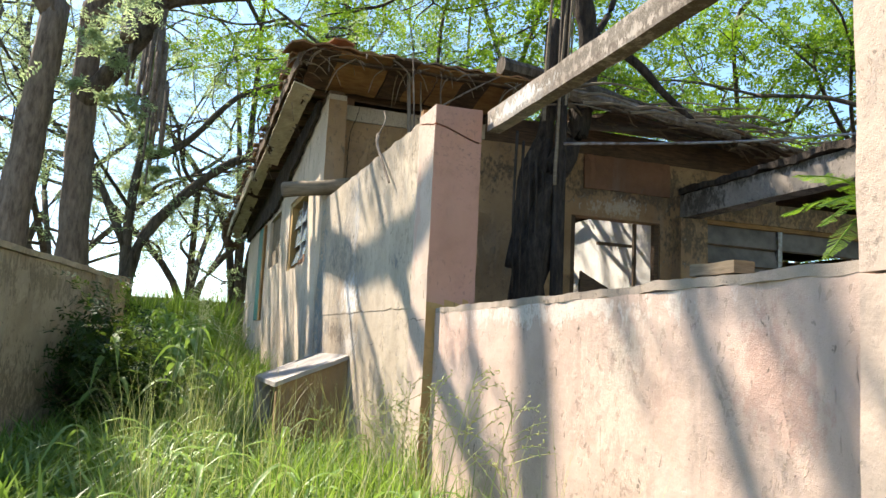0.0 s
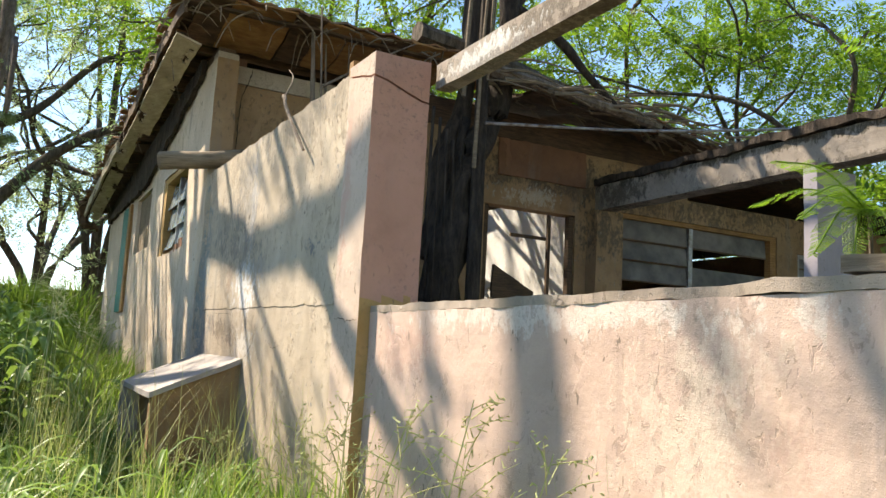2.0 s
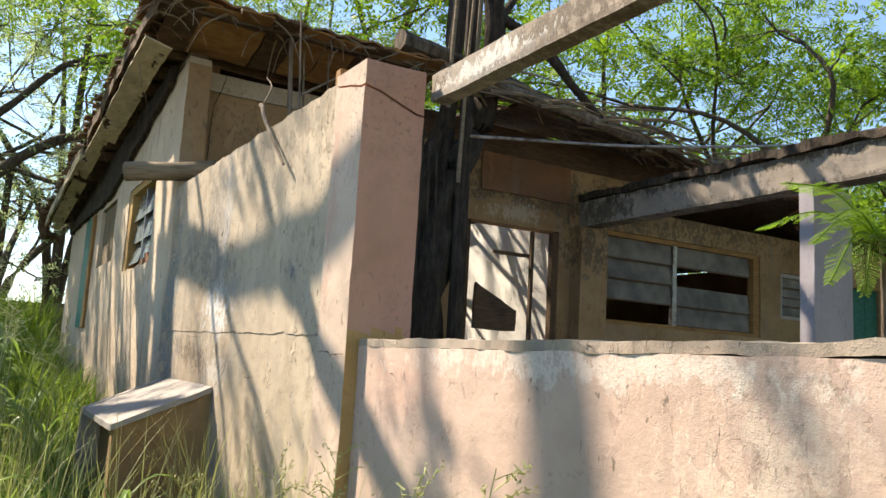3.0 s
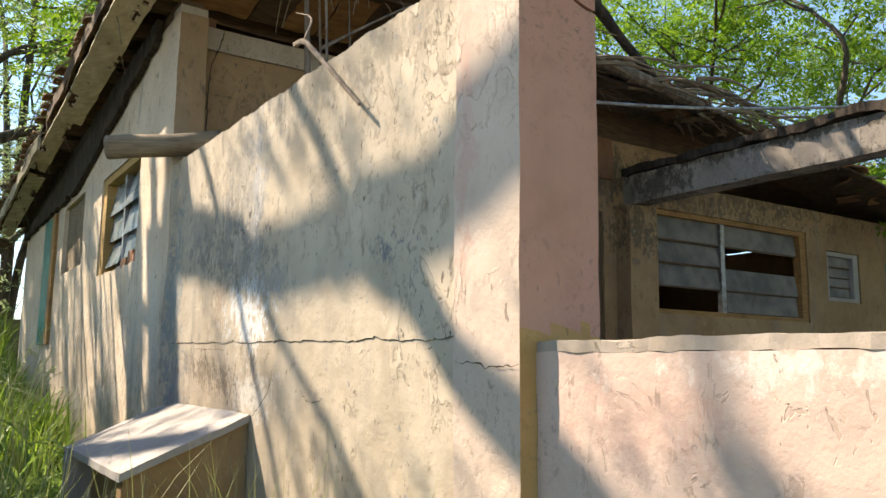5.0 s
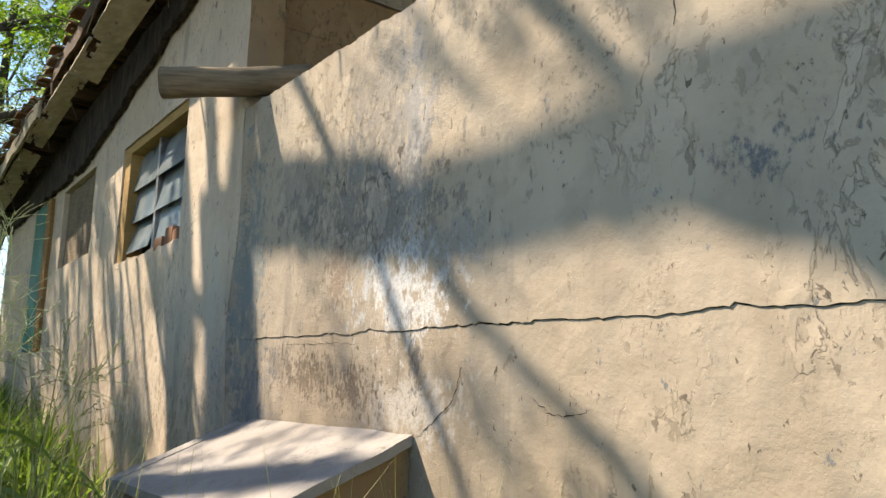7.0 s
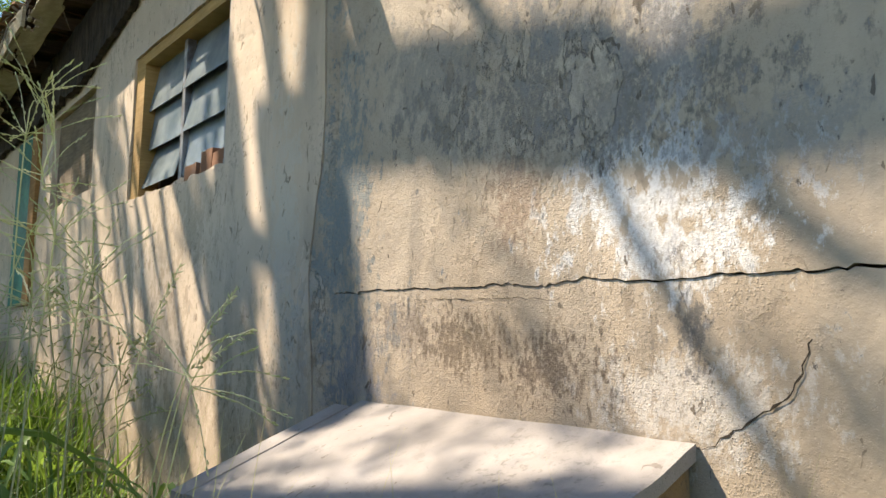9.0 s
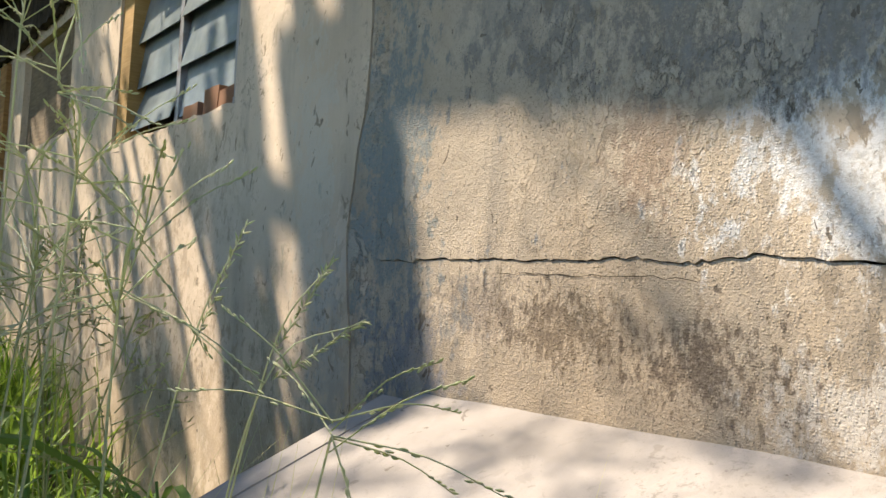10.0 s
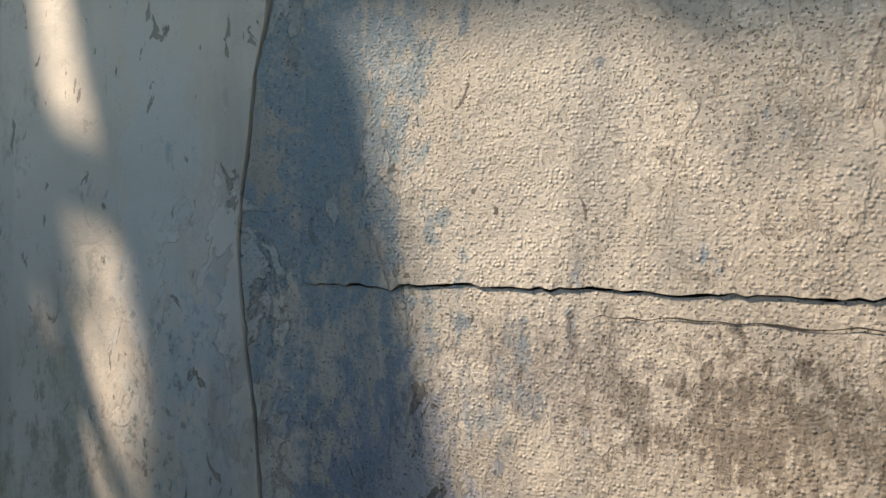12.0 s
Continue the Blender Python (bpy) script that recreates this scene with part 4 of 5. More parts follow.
def grown(path, r0, depth, g, spread=0.6, twigs=None, tips=None, share=0.62):
    """Limbs with forking branches; the ends go to tips."""
    pieces = [limb(path, r0, r0 * 0.55, 4, 8 if r0 > 0.08 else 5)]
    pts = bowed(path, 4)
    if depth == 0:
        tips.append(pts[-1])
        tips.append(pts[len(pts) // 2])
        return pieces
    d0 = (pts[-1] - pts[-3]).normalized()
    size = (pts[-1] - pts[0]).length
    for k in range(3 if depth > 1 else 4):
        at = pts[-1] if k < 2 else pts[int(len(pts) * g.uniform(0.45, 0.85))]
        d = (d0 + Vector(g.normal(0, spread, 3))).normalized()
        d.z = d.z * 0.7 + 0.12
        l = size * share * g.uniform(0.7, 1.15)
        bend = Vector(g.normal(0, 0.16 * l, 3))
        pieces += grown([at, at + d * l * 0.5 + bend, at + d * l], r0 * (0.52 if k < 2 else 0.38), depth - 1, g, spread, twigs, tips, share)
    return pieces


def tree(label, paths, leaf_mat, bark_mat, seed, depth=3, per=5, spread=0.8, length=0.35, pairs=6, size=0.07, extra=None, extra_tips=(), droop=0.3, share=0.62):
    g = np.random.default_rng(seed)
    t = empty("tree", label, "tree")
    tips, pieces = [], []
    for path, r, branches in paths:
        if branches:
            pieces += grown([Vector(p) for p in path], r, depth, g, 0.6, None, tips, share)
        else:
            pieces.append(limb(path, r, r * 0.6, 6, 9))
    pieces += extra or []
    link_mesh("trunk", *joined(*pieces), bark_mat, t, smooth=True)
    tips += list(extra_tips)
    if tips:
        v, n = sprays([tuple(p) for p in tips], per, spread, length, pairs, size, droop, seed)
        tagged(quads("crown", v, n, leaf_mat, t), kind="stuff")
    return t


# the two leaning trunks by the lane; their limbs hang over the lane and shade the walls
wing_limbs = (
    (((4.3, 2.4), (3.3, 2.29), (2.3, 2.12), (1.4, 2.14), (0.9, 2.17), (0.4, 2.2), (0.0, 2.33), (-0.5, 2.5)), 0.085, 0.11),
    (((3.85, 2.56), (3.3, 2.47), (2.9, 2.4), (2.4, 2.3)), 0.085, 0.06),
    (((1.2, 2.15), (0.74, 1.95), (0.55, 1.8), (0.3, 1.58), (-0.1, 1.34), (-0.5, 1.08), (-0.95, 0.85)), 0.095, 0.08),
    (((1.35, 2.1), (0.98, 2.12), (0.77, 2.05), (0.62, 1.93)), 0.1, 0.085),
    (((2.45, 2.1), (2.43, 1.95), (2.22, 1.62), (1.93, 1.22), (1.6, 0.7)), 0.03, 0.022),
    (((2.2, 2.1), (1.95, 1.82), (1.54, 1.52), (1.22, 1.3), (0.6, 0.8)), 0.028, 0.02),
    (((1.9, 3.1), (1.74, 2.89), (1.47, 2.63), (1.27, 2.4), (1.1, 2.2)), 0.055, 0.04),
    (((-1.15, 2.2), (-1.33, 1.66), (-1.4, 1.36), (-1.45, 0.9), (-1.5, 0.4)), 0.12, 0.115),
    (((-0.42, 2.3), (-0.58, 1.6), (-0.72, 1.2), (-0.8, 0.7)), 0.04, 0.035),
    (((-2.4, 2.0), (-2.58, 1.56), (-2.71, 1.35), (-2.85, 1.05)), 0.06, 0.055),
    (((-2.95, 2.0), (-3.1, 1.5), (-3.17, 1.2), (-3.3, 0.7)), 0.075, 0.06),
    (((3.6, 3.35), (3.25, 2.94), (2.83, 2.45), (2.6, 2.2)), 0.042, 0.036),
    (((5.2, 2.14), (4.7, 1.99), (4.3, 1.88), (3.95, 1.8)), 0.05, 0.06),
    (((6.5, 3.0), (5.9, 1.9), (5.4, 1.0)), 0.03, 0.02),
    (((5.3, 2.9), (4.9, 2.0), (4.6, 1.2)), 0.05, 0.03),
    (((4.98, 3.4), (4.62, 2.5), (4.36, 1.5), (4.2, 0.5)), 0.045, 0.03),
    (((4.5, 3.5), (4.22, 2.6), (4.05, 1.9), (3.98, 1.3)), 0.075, 0.05),
    (((3.86, 2.2), (3.74, 1.75), (3.6, 1.36), (3.3, 0.92)), 0.12, 0.11),
    (((8.4, 2.6), (7.6, 1.6), (7.2, 0.8)), 0.04, 0.03),
)
# limbs out of view, placed along sun rays so their shadows meet the walls
over = [limb([shade_at(y, z, 6.5 if line[0][0] > -0.3 else 11.0) for y, z in line], r0, r1, 5, 7) for line, r0, r1 in wing_limbs]
g = np.random.default_rng(17)
for k in range(38):
    y, z = 4.6 + 8.0 * (k + g.random()) / 38, g.uniform(2.2, 3.3)
    d, l, e = g.uniform(0.25, 0.75), g.uniform(0.8, 2.0), g.uniform(5.0, 6.5)
    over.append(limb([shade_at(y, z, e), shade_at(y - d * l * 0.5 + g.normal(0, 0.04), z - l * 0.5, e), shade_at(y - d * l, z - l, e)], g.uniform(0.03, 0.055), 0.02, 4, 5))
over.append(limb([(-3.03, 8.66, 6.3), (-2.8, 8.4, 6.9), shade_at(4.3, 2.4)], 0.2, 0.08, 5, 8))
g = np.random.default_rng(11)
# unseen leaf clumps, added where their shade reaches the walls and lane
clumps, radius = [], []
for k in range(56):
    y, z = g.uniform(-4.5, 12), g.uniform(0.2, 3.9)
    if -0.7 < y < 4.3 and 0.6 < z < 3.7:
        continue
    if (4.3 < y < 8.0 and g.random() < 0.7) or (y < -0.7 and z < 2.2):
        continue
    reach = g.uniform(5.8, 7.6)
    step = g.normal(0, 0.22, 3)
    for j in range(3):
        size = g.uniform(0.10, 0.2)
        at = shade_at(y, z, reach) + Vector(step) * j
        foot = at - SUN_DIR * (at.x / SUN_DIR.x)
        if not (-0.5 < foot.y < 4.2 and 0.5 < foot.z < 3.4):
            clumps.append(tuple(at))
            radius.append(size)
for k in range(14):
    spot = Vector((g.uniform(-3.9, -2.0), g.uniform(-3.4, 1.4), 0.5)) - SUN_DIR * g.uniform(7.0, 9.0)
    clumps.append(tuple(spot))
    radius.append(g.uniform(0.3, 0.5))
for k in range(20):
    spot = Vector((g.uniform(-2.7, -1.7), g.uniform(-1.2, 3.0), 0.6)) - SUN_DIR * g.uniform(7.5, 9.0)
    clumps.append(tuple(spot))
    radius.append(g.uniform(0.2, 0.35))
thin, wide = [], []
for spot in ((0, -0.3, 1.12), (0, -0.6, 1.15), (0, -0.85, 1.2), (0, -1.0, 1.05), (0, -2.15, 1.6), (0, -2.5, 1.66), (0, -2.9, 1.6), (0, -3.15, 1.45), (-0.38, 2.6, 1.2), (-0.25, 3.05, 1.25), (-0.5, 3.3, 1.15), (-0.12, 2.5, 1.3)):
    thin.append(tuple(Vector(spot) - SUN_DIR * 6.0))
    wide.append(0.22)
for k in range(18):
    y, z = g.uniform(0.1, 3.6), (g.uniform(0.5, 1.6) if k % 3 else g.uniform(2.45, 3.1))
    reach, size = g.uniform(5.5, 7.5), g.uniform(0.16, 0.34)
    if z > 1.05 or not 1.0 < y < 3.2:
        thin.append(tuple(shade_at(y, z, reach)))
        wide.append(size)
lane_tree = tree("leaning grey trunk with limbs hanging over the lane", [([(-3.0, 8.66, 0.4), (-2.97, 8.66, 2.9), (-3.02, 8.66, 4.8), (-3.04, 8.66, 6.6)], 0.27, False), ([(-3.04, 8.66, 6.5), (-3.04, 8.66, 7.4), (-3.02, 8.68, 8.4), (-3.0, 8.7, 10.0)], 0.125, False)], ACACIA, BARK2, 3, extra=over)
link_mesh("limb", *joined(limb([(-3.02, 8.62, 5.0), (-2.3, 8.3, 6.0), (-2.0, 8.05, 6.57), (-1.0, 8.3, 7.0), (0.6, 8.4, 7.4)], 0.17, 0.08, 6, 8),
          limb([(-2.0, 8.05, 6.57), (-1.2, 7.6, 7.4), (-0.2, 7.2, 8.6)], 0.09, 0.04, 5, 7)), BARK, lane_tree, smooth=True)
v, n = sprays(clumps, 34, np.array(radius), 0.16, 5, 0.08, 0.3, 5)
tagged(quads("crown", v, n, ACACIA, lane_tree), kind="stuff")
v, n = sprays(thin, 13, np.array(wide), 0.18, 5, 0.06, 0.3, 6)
tagged(quads("crown", v, n, ACACIA, lane_tree), kind="stuff")
leaning_tree = tree("thick leaning trunk beside the lane wall", [([(-3.9, 8.0, 0.4), (-3.75, 8.0, 2.8), (-3.6, 8.0, 4.4), (-3.45, 8.0, 6.3)], 0.3, False)], ACACIA, BARK2, 4, per=6)
for top in ((-4.2, 8.5, 9.0), (-4.9, 7.8, 8.4)):
    link_mesh("limb", *limb([(-3.46, 8.0, 6.1), Vector((-3.46, 8.0, 6.2)).lerp(Vector(top), 0.4), top], 0.18, 0.1, 6, 9), BARK2, leaning_tree, smooth=True)
# many-stemmed acacia at the end of the lane
tree("many-stemmed dark acacia with feathery foliage", [
    ([(-2.5, 14.0, 1.0), (-2.47, 14, 2.8), (-2.45, 14, 4.2), (-2.34, 14, 5.48), (-2.28, 14, 6.66)], 0.13, True),
    ([(-2.45, 14.0, 1.0), (-2.3, 14, 3.2), (-1.41, 14, 4.57), (-0.39, 14, 5.49), (0.8, 14.2, 6.0)], 0.15, True),
    ([(-2.34, 14.0, 5.4), (-1.9, 14, 5.5), (-1.3, 14, 5.96), (-0.4, 14, 7.03), (0.5, 14, 7.5)], 0.1, True),
    ([(-2.5, 14.0, 3.4), (-3.3, 14.2, 5.0), (-4.4, 14.4, 6.2)], 0.1, True)], ACACIA, BARK, 21, 3, 5, 1.0, 0.45, 7, 0.09)


def stock_tree(label, x, y, height, width, leaf_mat, seed, r=0.13, per=8, size=0.12, spread=1.1):
    g = np.random.default_rng(seed)
    b = ground_z(x, y) - 0.3
    paths = []
    for k in range(4):
        a = k * 1.57 + g.uniform(-0.4, 0.4)
        w = width * g.uniform(0.35, 0.6)
        paths.append(([(x, y, b), (x + 0.2 * w * math.cos(a), y + 0.2 * w * math.sin(a), b + height * 0.35), (x + w * math.cos(a), y + w * math.sin(a), b + height * g.uniform(0.6, 0.8))], r, True))
    return tree(label, paths, leaf_mat, BARK, seed, 3, per, spread, 0.45, 6, size)


# the last four, south-east and out of view, are added to cut skylight
for n, (x, y, h, w, m) in enumerate(((-8.5, 15, 9, 5, ACACIA), (-6, 22, 11, 6, ACACIA), (0.5, 21, 12, 6, ACACIA), (-14, 24, 12, 7, ACACIA), 
                                     (5.5, 16, 9.5, 6, LIME), (11.5, 15, 8.5, 6, LIME), (17.5, 10.5, 8, 6, LIME), (18, 18, 9, 7, LIME), (25, 13, 9, 7, LIME), (4.4, 14.0, 8.5, 4, LIME), (-4.5, 19, 6, 4, ACACIA), (-1.0, 18.5, 5.5, 4, ACACIA), (-11, 19, 7, 5, ACACIA), (15.5, 7.5, 6.5, 5, LIME), (7, -8, 8, 5, LIME), (13, -5, 8, 6, LIME), (2.5, -11, 8, 5, LIME), (15, 0, 7, 5, LIME))):
    stock_tree("feathery pale green acacia beyond the lane" if m is ACACIA else "bright green leafy tree, behind the house or unseen and added to cut skylight", x, y, h, w, m, 40 + n, per=5 if m is ACACIA else 11, size=0.11 if m is ACACIA else 0.14)

# dark trunk that grew up between the two roofs
ver = [limb([(2.22, 3.4, 0.9), (2.26, 3.38, 2.4), (2.42, 3.42, 3.3), (2.85, 3.5, 4.15), (2.92, 3.5, 5.2), (2.75, 3.5, 6.6)], 0.2, 0.1, 7, 11, 0.6),
       limb([(2.15, 3.5, 2.4), (2.2, 3.5, 3.2), (2.45, 3.55, 4.1), (2.55, 3.6, 5.4)], 0.14, 0.09, 6, 9, 0.6),
       limb([(2.05, 3.5, 0.9), (2.08, 3.45, 2.2), (2.3, 3.4, 3.2), (2.45, 3.45, 3.9)], 0.07, 0.05, 6, 8, 0.6),
       limb([(2.9, 3.5, 5.3), (3.45, 3.3, 4.95), (3.8, 3.22, 4.6), (4.25, 3.2, 4.28)], 0.065, 0.035, 6, 7),
       limb([(2.9, 3.5, 5.1), (3.3, 3.6, 5.7), (3.5, 3.8, 6.5)], 0.05, 0.03, 6, 7)]
ver += [limb([(1.98 + 0.08 * k, 3.3, 3.9 - 0.1 * k), (1.94 + 0.09 * k, 3.24, 3.0), (1.98 + 0.08 * k, 3.28, 2.1 - 0.15 * k)], 0.018, 0.008, 4, 5) for k in range(5)]
tree("dark rooty trunk growing up between the roofs", [([(2.75, 3.5, 6.4), (3.0, 4.2, 7.4), (3.5, 5.1, 8.4)], 0.08, True), ([(3.5, 3.8, 6.4), (3.9, 4.3, 6.8), (4.4, 4.8, 7.2)], 0.04, True), ([(2.75, 3.5, 6.5), (2.6, 4.8, 6.9), (2.5, 6.2, 7.2)], 0.06, True), ([(2.75, 3.5, 6.5), (1.9, 4.6, 6.5), (1.2, 5.6, 6.6)], 0.06, True)], LIME, BARK3, 61, 2, 16, 0.9, 0.4, 7, 0.08, extra=ver)
tagged(link_mesh("timber_pole", *tube([(2.47, 3.2, 0.9), (2.47, 3.2, 4.0), (2.49, 3.2, 6.4)], [0.075, 0.07, 0.06], 10, 0.2), BARK3), "dark upright pole standing before the trunk", "pole")
for x, y, z0, z1, r in ((2.36, 3.1, 3.3, 5.6, 0.02), (2.44, 3.05, 4.2, 6.2, 0.014), (2.5, 3.1, 4.3, 6.3, 0.012), (2.2, 3.1, 4.0, 5.9, 0.022)):
    tagged(link_mesh("hanging_stem", *limb([(x, y, z0), (x + 0.03, y, (z0 + z1) / 2), (x + 0.12, y + 0.05, z1)], r, r * 0.7, 5, 6), LOG), "bare pale stem hanging beside the trunk", "stem", "stems by the trunk")


# pinnate fronds by the veranda
def frond(points, g, parent):
    pts = bowed(points, 14)
    rib = tube(pts, [0.005] * len(pts), 5)
    quad = []
    for i, p in enumerate(pts[2:]):
        d = (pts[min(i + 3, len(pts) - 1)] - pts[i + 1]).normalized()
        s = d.cross(Vector((0, 0, 1))).normalized()
        l = 0.12 * math.sin(math.pi * (0.14 + 0.82 * i / (len(pts) - 2)))
        for sgn in (-1, 1):
            axis = (s * sgn + d * 0.4 + Vector((0, 0, -0.2 + 0.15 * g.normal()))).normalized()
            for k in range(7):
                q = p + axis * l * (k + 0.5) / 7
                for turn in (-1, 1):
                    t = q + (d * turn + axis * 0.5) * 0.017
                    m = (q + t) / 2
                    quad += [q, m - axis * 0.006, t, m + axis * 0.006]
    link_mesh("rib", *rib, LIME, parent)
    return quad


fern = empty("leafy_shoot", "young shoot with bright green pinnate fronds", "plant")
g = np.random.default_rng(2)
quad = []
for tip, drop in (((2.3, -0.75, 2.45), 0.0), ((2.5, -0.35, 2.75), 0.0), ((2.45, -0.65, 2.20), 0.05), ((2.60, -0.45, 2.45), 0.05), ((2.65, -0.05, 2.57), 0.03), ((2.80, -0.95, 2.15), 0.1), ((3.15, -1.00, 2.25), 0.1), ((3.00, -0.50, 2.25), 0.1)):
    root = Vector((3.25, -0.45, 2.5))
    tp = Vector(tip)
    quad += frond([root, (root + tp) / 2 + Vector((0, 0, 0.12)), tp - Vector((0, 0, drop))], g, fern)
quads("foliage", [tuple(p) for p in quad], len(quad) // 4, LIME, fern)
link_mesh("stem", *limb([(3.4, -0.3, 0.2), (3.35, -0.4, 1.8), (3.25, -0.45, 2.52)], 0.03, 0.012, 5, 7), BARK2, fern)


# ---- grass and weeds ----
def blades(name, spots, height, width, lean, mat, label, seed, segs=3):
    """Bent grass blades at spots, each a strip of quads."""
    g = np.random.default_rng(seed)
    n = len(spots)
    p = np.asarray(spots)
    h = height * g.uniform(0.55, 1.25, n)
    a = g.uniform(0, 2 * math.pi, n)
    b = lean * g.uniform(0.2, 1.3, n)
    d = np.stack([np.cos(a), np.sin(a), np.zeros(n)], 1)
    s = np.stack([-np.sin(a), np.cos(a), np.zeros(n)], 1) * (width * g.uniform(0.6, 1.3, n))[:, None]
    rows = []
    for k in range(segs + 1):
        t = k / segs
        c = p + d * (b * h * t ** 1.8)[:, None]
        c[:, 2] += h * (t - 0.28 * b * t ** 2.6)
        w = (1 - t ** 2) * 0.5 + 0.02
        rows.append((c - s * w, c + s * w))
    v = np.stack([q for pair in rows for q in pair], 1).reshape(-1, 3)
    m = 2 * (segs + 1)
    f = np.concatenate([np.stack([np.arange(n) * m + 2 * k, np.arange(n) * m + 2 * k + 1, np.arange(n) * m + 2 * k + 3, np.arange(n) * m + 2 * k + 2], 1) for k in range(segs)])
    me = bpy.data.meshes.new(name)
    me.vertices.add(len(v))
    me.vertices.foreach_set("co", v.astype(np.float32).ravel())
    me.loops.add(4 * len(f))
    me.loops.foreach_set("vertex_index", f.astype(np.int32).ravel())
    me.polygons.add(len(f))
    me.polygons.foreach_set("loop_start", np.arange(0, 4 * len(f), 4, dtype=np.int32))
    me.materials.append(mat)
    me.update()
    me.validate()
    return tagged(new(name, me), label, "grass", kind="stuff")


def scatter(n, x0, x1, y0, y1, seed, clump=0.0, keep=None):
    g = np.random.default_rng(seed)
    if clump:
        c = np.stack([g.uniform(x0, x1, n // 14), g.uniform(y0, y1, n // 14)], 1)
        q = np.repeat(c, 14, axis=0) + g.normal(0, clump, (n // 14 * 14, 2))
    else:
        q = np.stack([g.uniform(x0, x1, n), g.uniform(y0, y1, n)], 1)
    return [(x, y, ground_z(x, y) - 0.02) for x, y in q if x < -0.03 and not (-0.68 < x and 2.15 < y < 3.7) and (keep is None or keep(x, y))]


def lane(x, y):
    return x > -4.0 + 0.24 * (y + 2.8)


blades("grass", scatter(16000, -4.0, 0, -4.5, 6, 1, 0.06, lane), 0.36, 0.024, 1.3, GRASS, "long rank green grass along the lane", 1)
blades("grass_far", scatter(22000, -9.0, 0, 6, 16, 2, 0.07), 0.75, 0.022, 0.8, GRASS, "long grass running up to the far wall", 2)
blades("grass_clumps", scatter(5000, -2.8, -0.05, -2.6, 5.6, 3, 0.09, lane), 0.46, 0.03, 1.2, BROAD, "broad bladed grass clumps beside the wall", 3, 4)
blades("grass_tall", scatter(2600, -0.95, -0.05, -2.7, 0.7, 8, 0.08), 0.62, 0.013, 0.6, GRASS, "tall thin grass standing against the yard wall", 8, 4)
blades("grass_fine", scatter(15000, -3.2, -0.05, -3.2, 4.5, 9, 0.05, lane), 0.34, 0.01, 0.9, GRASS, "fine dense grass under the taller clumps", 9)
blades("grass_stems", scatter(900, -1.9, -0.05, -2.6, 4.8, 4, 0.09), 0.95, 0.005, 0.45, STRAW, "thin seeding grass stems", 4, 4)
blades("grass_verge", scatter(6000, -9.0, 0, 13.4, 15.9, 6, 0.1), 1.25, 0.03, 0.7, GRASS, "tall grass along the foot of the far wall", 6)
blades("grass_outer", scatter(9000, -30, -4.2, -10, 30, 5, 0.2), 0.6, 0.04, 0.8, GRASS, "rough grass beyond the lane wall", 5)


def weed(x, y, h, seed, leaves=11, lw=0.05):
    """A tall weed: a stem with long arching leaves."""
    g = np.random.default_rng(seed)
    w = empty("broadleaf_weed", "tall weed with long arching leaves", "weed", group="weeds along the lane")
    z = ground_z(x, y)
    link_mesh("stem", *limb([(x, y, z), (x + 0.04, y, z + h * 0.5), (x + 0.02, y + 0.05, z + h)], 0.012, 0.005, 4, 5), BROAD, w)
    for k in range(leaves):
        vv, ff = [], []
        a = k * 2.4 + g.uniform(-0.4, 0.4)
        l = g.uniform(0.4, 0.75)
        o = Vector((x + 0.02, y, z + h * (0.25 + 0.75 * k / leaves)))
        d = Vector((math.cos(a), math.sin(a), 0))
        s = Vector((-math.sin(a), math.cos(a), 0))
        for j in range(7):
            t = j / 6
            c = o + d * l * t * 0.8 + Vector((0, 0, l * (0.75 * t - 1.05 * t * t)))
            r = lw * math.sin(math.pi * min(1, 0.12 + 0.88 * t)) * 0.5 + 0.001
            vv += [c - s * r + Vector((0, 0, r * 0.5)), c, c + s * r + Vector((0, 0, r * 0.5))]
            if j:
                b = 3 * j
                ff += [[b - 3, b - 2, b + 1, b], [b - 2, b - 1, b + 2, b + 1]]
        link_mesh("leaf", vv, ff, BROAD, w, smooth=True)
    return w


g = np.random.default_rng(9)
for k in range(44):
    y = g.uniform(3.4, 11.5)
    x = -1.75 + 0.05 * (y - 4) + g.uniform(-0.4, 0.6)
    weed(x, y, g.uniform(0.55, 1.1), 70 + k, 12, 0.065)
for k, (x, y, h) in enumerate(((-1.05, 0.9, 0.5), (-0.85, -0.6, 0.55), (-0.5, -1.4, 0.6), (-0.9, 4.4, 0.75), (-0.7, 5.0, 0.7), (-0.5, 4.2, 0.6))):
    weed(x, y, h, 170 + k, 8, 0.03)
for k in range(30):
    weed(g.uniform(-2.1, -0.15), g.uniform(-2.2, 1.9), g.uniform(0.3, 0.5), 400 + k, 9, 0.028)
shrub = empty("shrub", "dark dense shrub against the lane wall", "shrub")
g = np.random.default_rng(13)
cs = [(-2.12 + 0.12 * g.normal(), 4.6 + 0.4 * g.normal(), ground_z(-2, 4.6) + abs(0.55 + 0.33 * g.normal())) for k in range(110)]
v, n = sprays(cs, 16, 0.35, 0.22, 4, 0.08, 0.2, 14)
quads("foliage", v, n, HEDGE, shrub)
link_mesh("stem", *joined(*[limb([(-2.15, 4.6, 0.3), (-2.15 + 0.2 * math.cos(k), 4.6 + 0.3 * math.sin(k), 0.9), (-2.15 + 0.3 * math.cos(k), 4.6 + 0.5 * math.sin(k), 1.4)], 0.02, 0.006, 3, 5) for k in range(6)]), BARK, shrub)


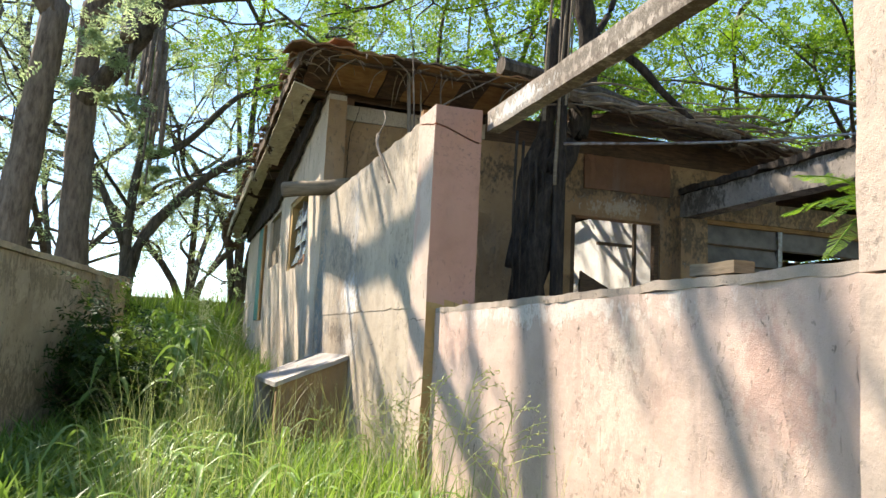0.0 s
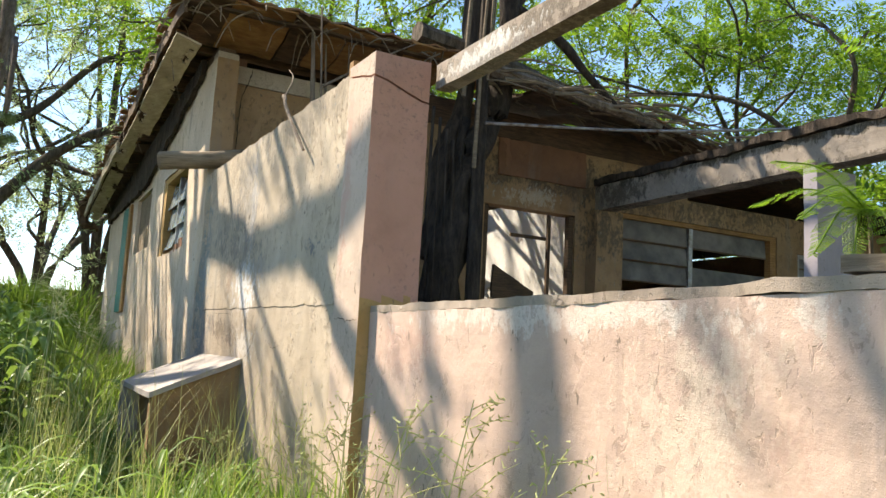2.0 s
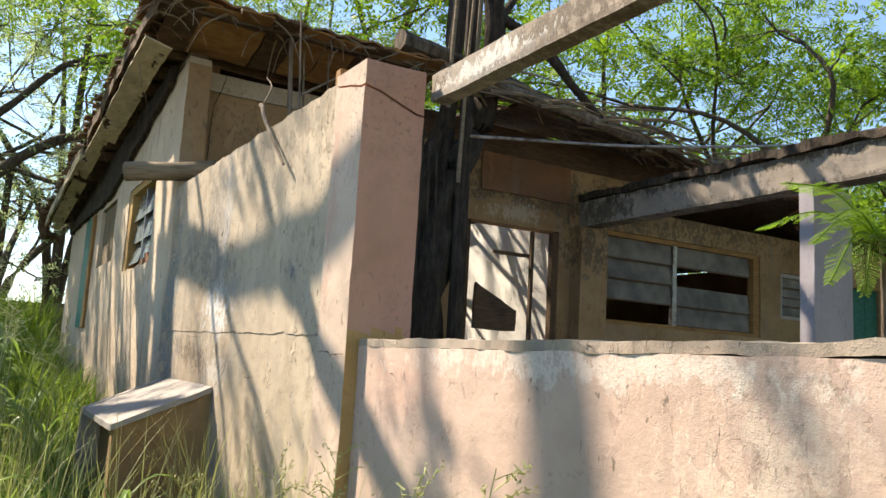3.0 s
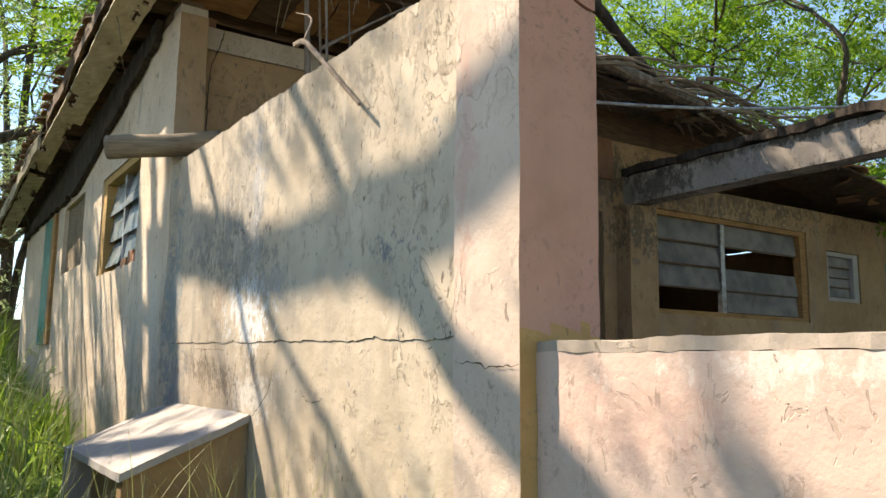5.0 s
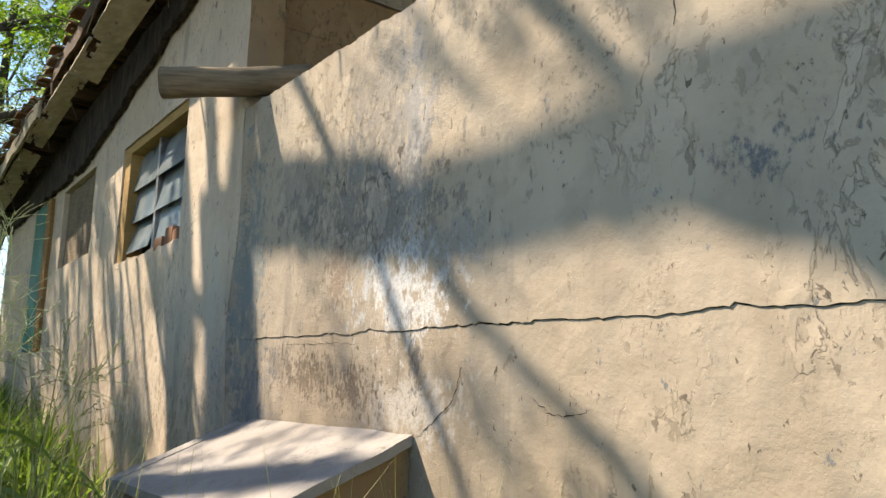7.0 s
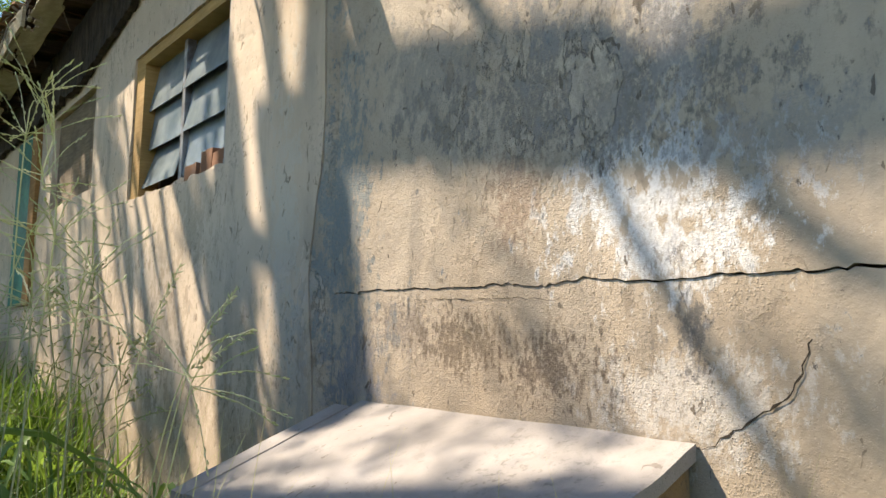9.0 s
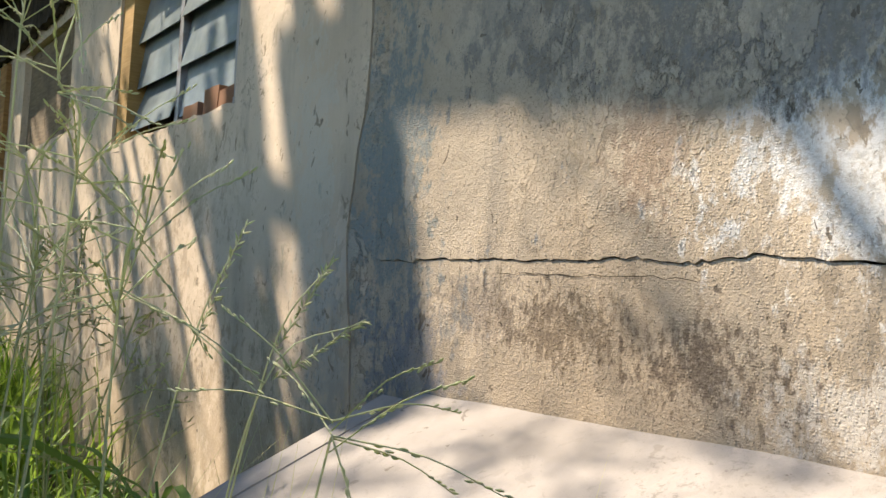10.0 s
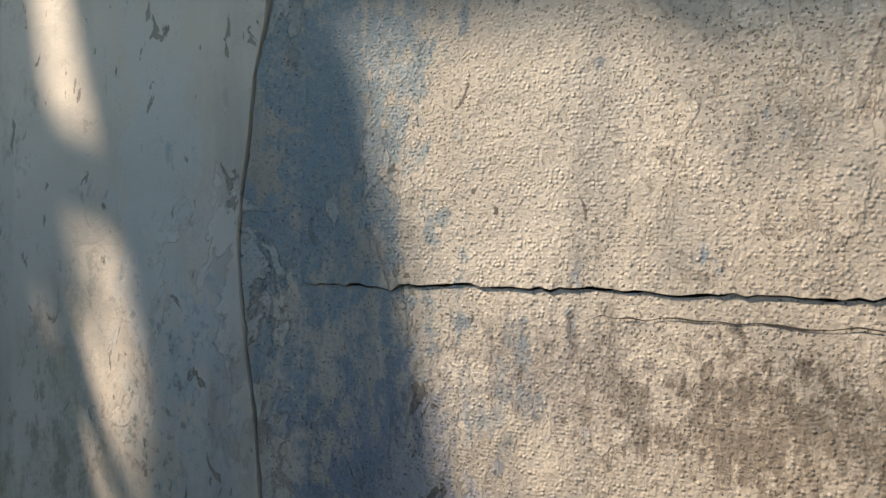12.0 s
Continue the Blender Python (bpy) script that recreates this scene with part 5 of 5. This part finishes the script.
def panicle(x, y, h, seed, lean=(0.1, 0)):
    """A seeding grass stalk with a loose open head."""
    g = np.random.default_rng(seed)
    z = ground_z(x, y)
    top = Vector((x + lean[0], y + lean[1], z + h))
    pieces = [limb([(x, y, z), (x + 0.3 * lean[0], y + 0.3 * lean[1], z + 0.6 * h), top], 0.004, 0.002, 4, 4, 0)]
    for k in range(16):
        t = 0.6 + 0.4 * k / 16
        o = Vector((x, y, z)).lerp(top, t)
        d = Vector(g.normal(0, 1, 3))
        d.z = abs(d.z) * 0.7 + 0.3
        d.normalize()
        l = 0.24 * (1.15 - t) / 0.5 + 0.03
        pieces.append(limb([o, o + d * l * 0.6, o + d * l + Vector((0, 0, -0.02))], 0.002, 0.001, 2, 3, 0))
        for j in range(5):
            c = o + d * l * (0.4 + 0.13 * j)
            pieces.append(tube([c, c + Vector(g.normal(0, 0.006, 3)), c + Vector(g.normal(0, 0.01, 3))], [0.0018, 0.0034, 0.001], 3))
    stalk = empty("seeding_grass_stalk", "thin stalk of grass with an open seed head", "grass", "seeding stalks")
    link_mesh("stem", *pieces[0], STRAW, stalk)
    link_mesh("seed_head", *joined(*pieces[1:]), STRAW, stalk)
    return stalk


def star_stalk(root, heads, seed, ray=0.17, count=9):
    """A grass stalk with whorls of long thin rays, each set with tiny seeds; heads: its whorls, lowest first."""
    g = np.random.default_rng(seed)
    x, y = root
    foot = Vector((x, y, ground_z(x, y)))
    first = Vector(heads[0])
    pieces = [limb([foot, foot.lerp(first, 0.55) + Vector((0.02, -0.02, 0)), first] + [Vector(h) for h in heads[1:]], 0.0022, 0.0011, 4, 5, 0)]
    for n, h in enumerate(heads):
        h = Vector(h)
        up = (Vector(heads[-1]) - first).normalized() if len(heads) > 1 else Vector((0.1, 0, 1)).normalized()
        for k in range(count):
            d = (Vector(g.normal(0, 1, 3)).normalized() + up * 0.5).normalized()
            o = h + up * g.uniform(-0.015, 0.015)
            l = ray * g.uniform(0.6, 1.15) * (1 - 0.15 * n)
            tip = o + d * l + Vector((0, 0, -0.12 * l))
            pieces.append(limb([o, o + d * l * 0.55, tip], 0.0009, 0.0006, 3, 4, 0))
            for j in range(9):
                c = (o + d * l * 0.55).lerp(tip, j / 8) if j > 3 else o.lerp(o + d * l * 0.55, 0.45 + 0.13 * j)
                w = Vector(g.normal(0, 0.0012, 3))
                pieces.append(tube([c + w, c + w + d * 0.004, c + w + d * 0.008], [0.0006, 0.0015, 0.0005], 4))
    stalk = empty("seeding_grass_stalk", "thin pale green grass stalk with starry seed heads", "grass", "seeding stalks")
    link_mesh("stem", *pieces[0], SEEDHEAD, stalk)
    link_mesh("seed_head", *joined(*pieces[1:]), SEEDHEAD, stalk)
    return stalk


SEEDHEAD = leaf("pale_seed_heads", (0.55, 0.58, 0.34), (0.7, 0.68, 0.5), 0.4)
for k, (root, heads) in enumerate((
        ((-1.38, 2.8), ((-1.227, 2.627, 1.742), (-1.255, 2.617, 1.833), (-1.242, 2.613, 1.913),)),
        ((-1.26, 2.65), ((-1.208, 2.525, 1.605), (-1.193, 2.518, 1.672),)),
        ((-1.3, 2.54), ((-1.092, 2.315, 1.5),)),
        ((-1.27, 2.91), ((-1.224, 2.79, 1.63), (-1.242, 2.784, 1.758),)),
        ((-1.5, 3.3), ((-1.36, 3.1, 1.847), (-1.34, 3.06, 1.972),)),
        ((-1.4, 2.9), ((-1.25, 2.72, 1.564), (-1.24, 2.71, 1.629),)),
        ((-1.30, 2.97), ((-1.246, 2.85, 1.947), (-1.23, 2.818, 2.03),)))):
    star_stalk(root, heads, 300 + k)
for k, (x, y, h, lx, ly) in enumerate(((-0.85, 4.0, 1.3, -0.1, 0.0), (-0.9, 3.85, 1.15, 0.15, -0.1), (-0.8, 4.3, 1.4, 0.1, 0.1),
                                       (-0.5, -1.2, 1.05, 0.1, -0.2), (-0.35, -0.7, 1.0, 0.1, 0.2), (-0.5, -1.7, 1.1, 0.2, 0.1), (-0.3, -1.0, 0.9, -0.15, 0.2), (-0.6, 0.6, 0.7, 0.1, 0.1), (-0.4, -1.9, 1.0, 0.1, -0.1), (-0.35, -0.2, 0.85, 0.05, 0.2))):
    panicle(x, y, h, 200 + k, (lx, ly))


def spike_stalk(low, tip, seed):
    """A grass stalk with small seeds set close along its upper half."""
    g = np.random.default_rng(seed)
    a, b = Vector(low), Vector(tip)
    root = Vector((a.x - 0.12, a.y + 0.05, ground_z(a.x - 0.12, a.y + 0.05)))
    stalk = empty("seeding_grass_stalk", "pale grass stalk with a narrow bristly seed head", "grass", group="seeding stalks")
    link_mesh("stem", *limb([root, root.lerp(a, 0.6) + Vector((-0.03, 0, 0)), a, b], 0.0022, 0.0008, 6, 5, 0), SEEDHEAD, stalk)
    seeds = []
    for k in range(44):
        c = a.lerp(b, 0.1 + 0.9 * k / 44)
        d = ((b - a).normalized() * 1.1 + Vector(g.normal(0, 0.6, 3))).normalized()
        seeds.append(tube([c, c + d * 0.007, c + d * 0.015], [0.0006, 0.0017, 0.0004], 4))
    link_mesh("seed_head", *joined(*seeds), SEEDHEAD, stalk)


for k, (low, tip) in enumerate((
        ((-0.942, 2.715, 1.527), (-0.869, 2.681, 1.671)),
        ((-0.973, 2.669, 1.501), (-0.86, 2.606, 1.592)),
        ((-1.016, 2.81, 1.524), (-0.948, 2.788, 1.721)))):
    spike_stalk(low, tip, 500 + k)
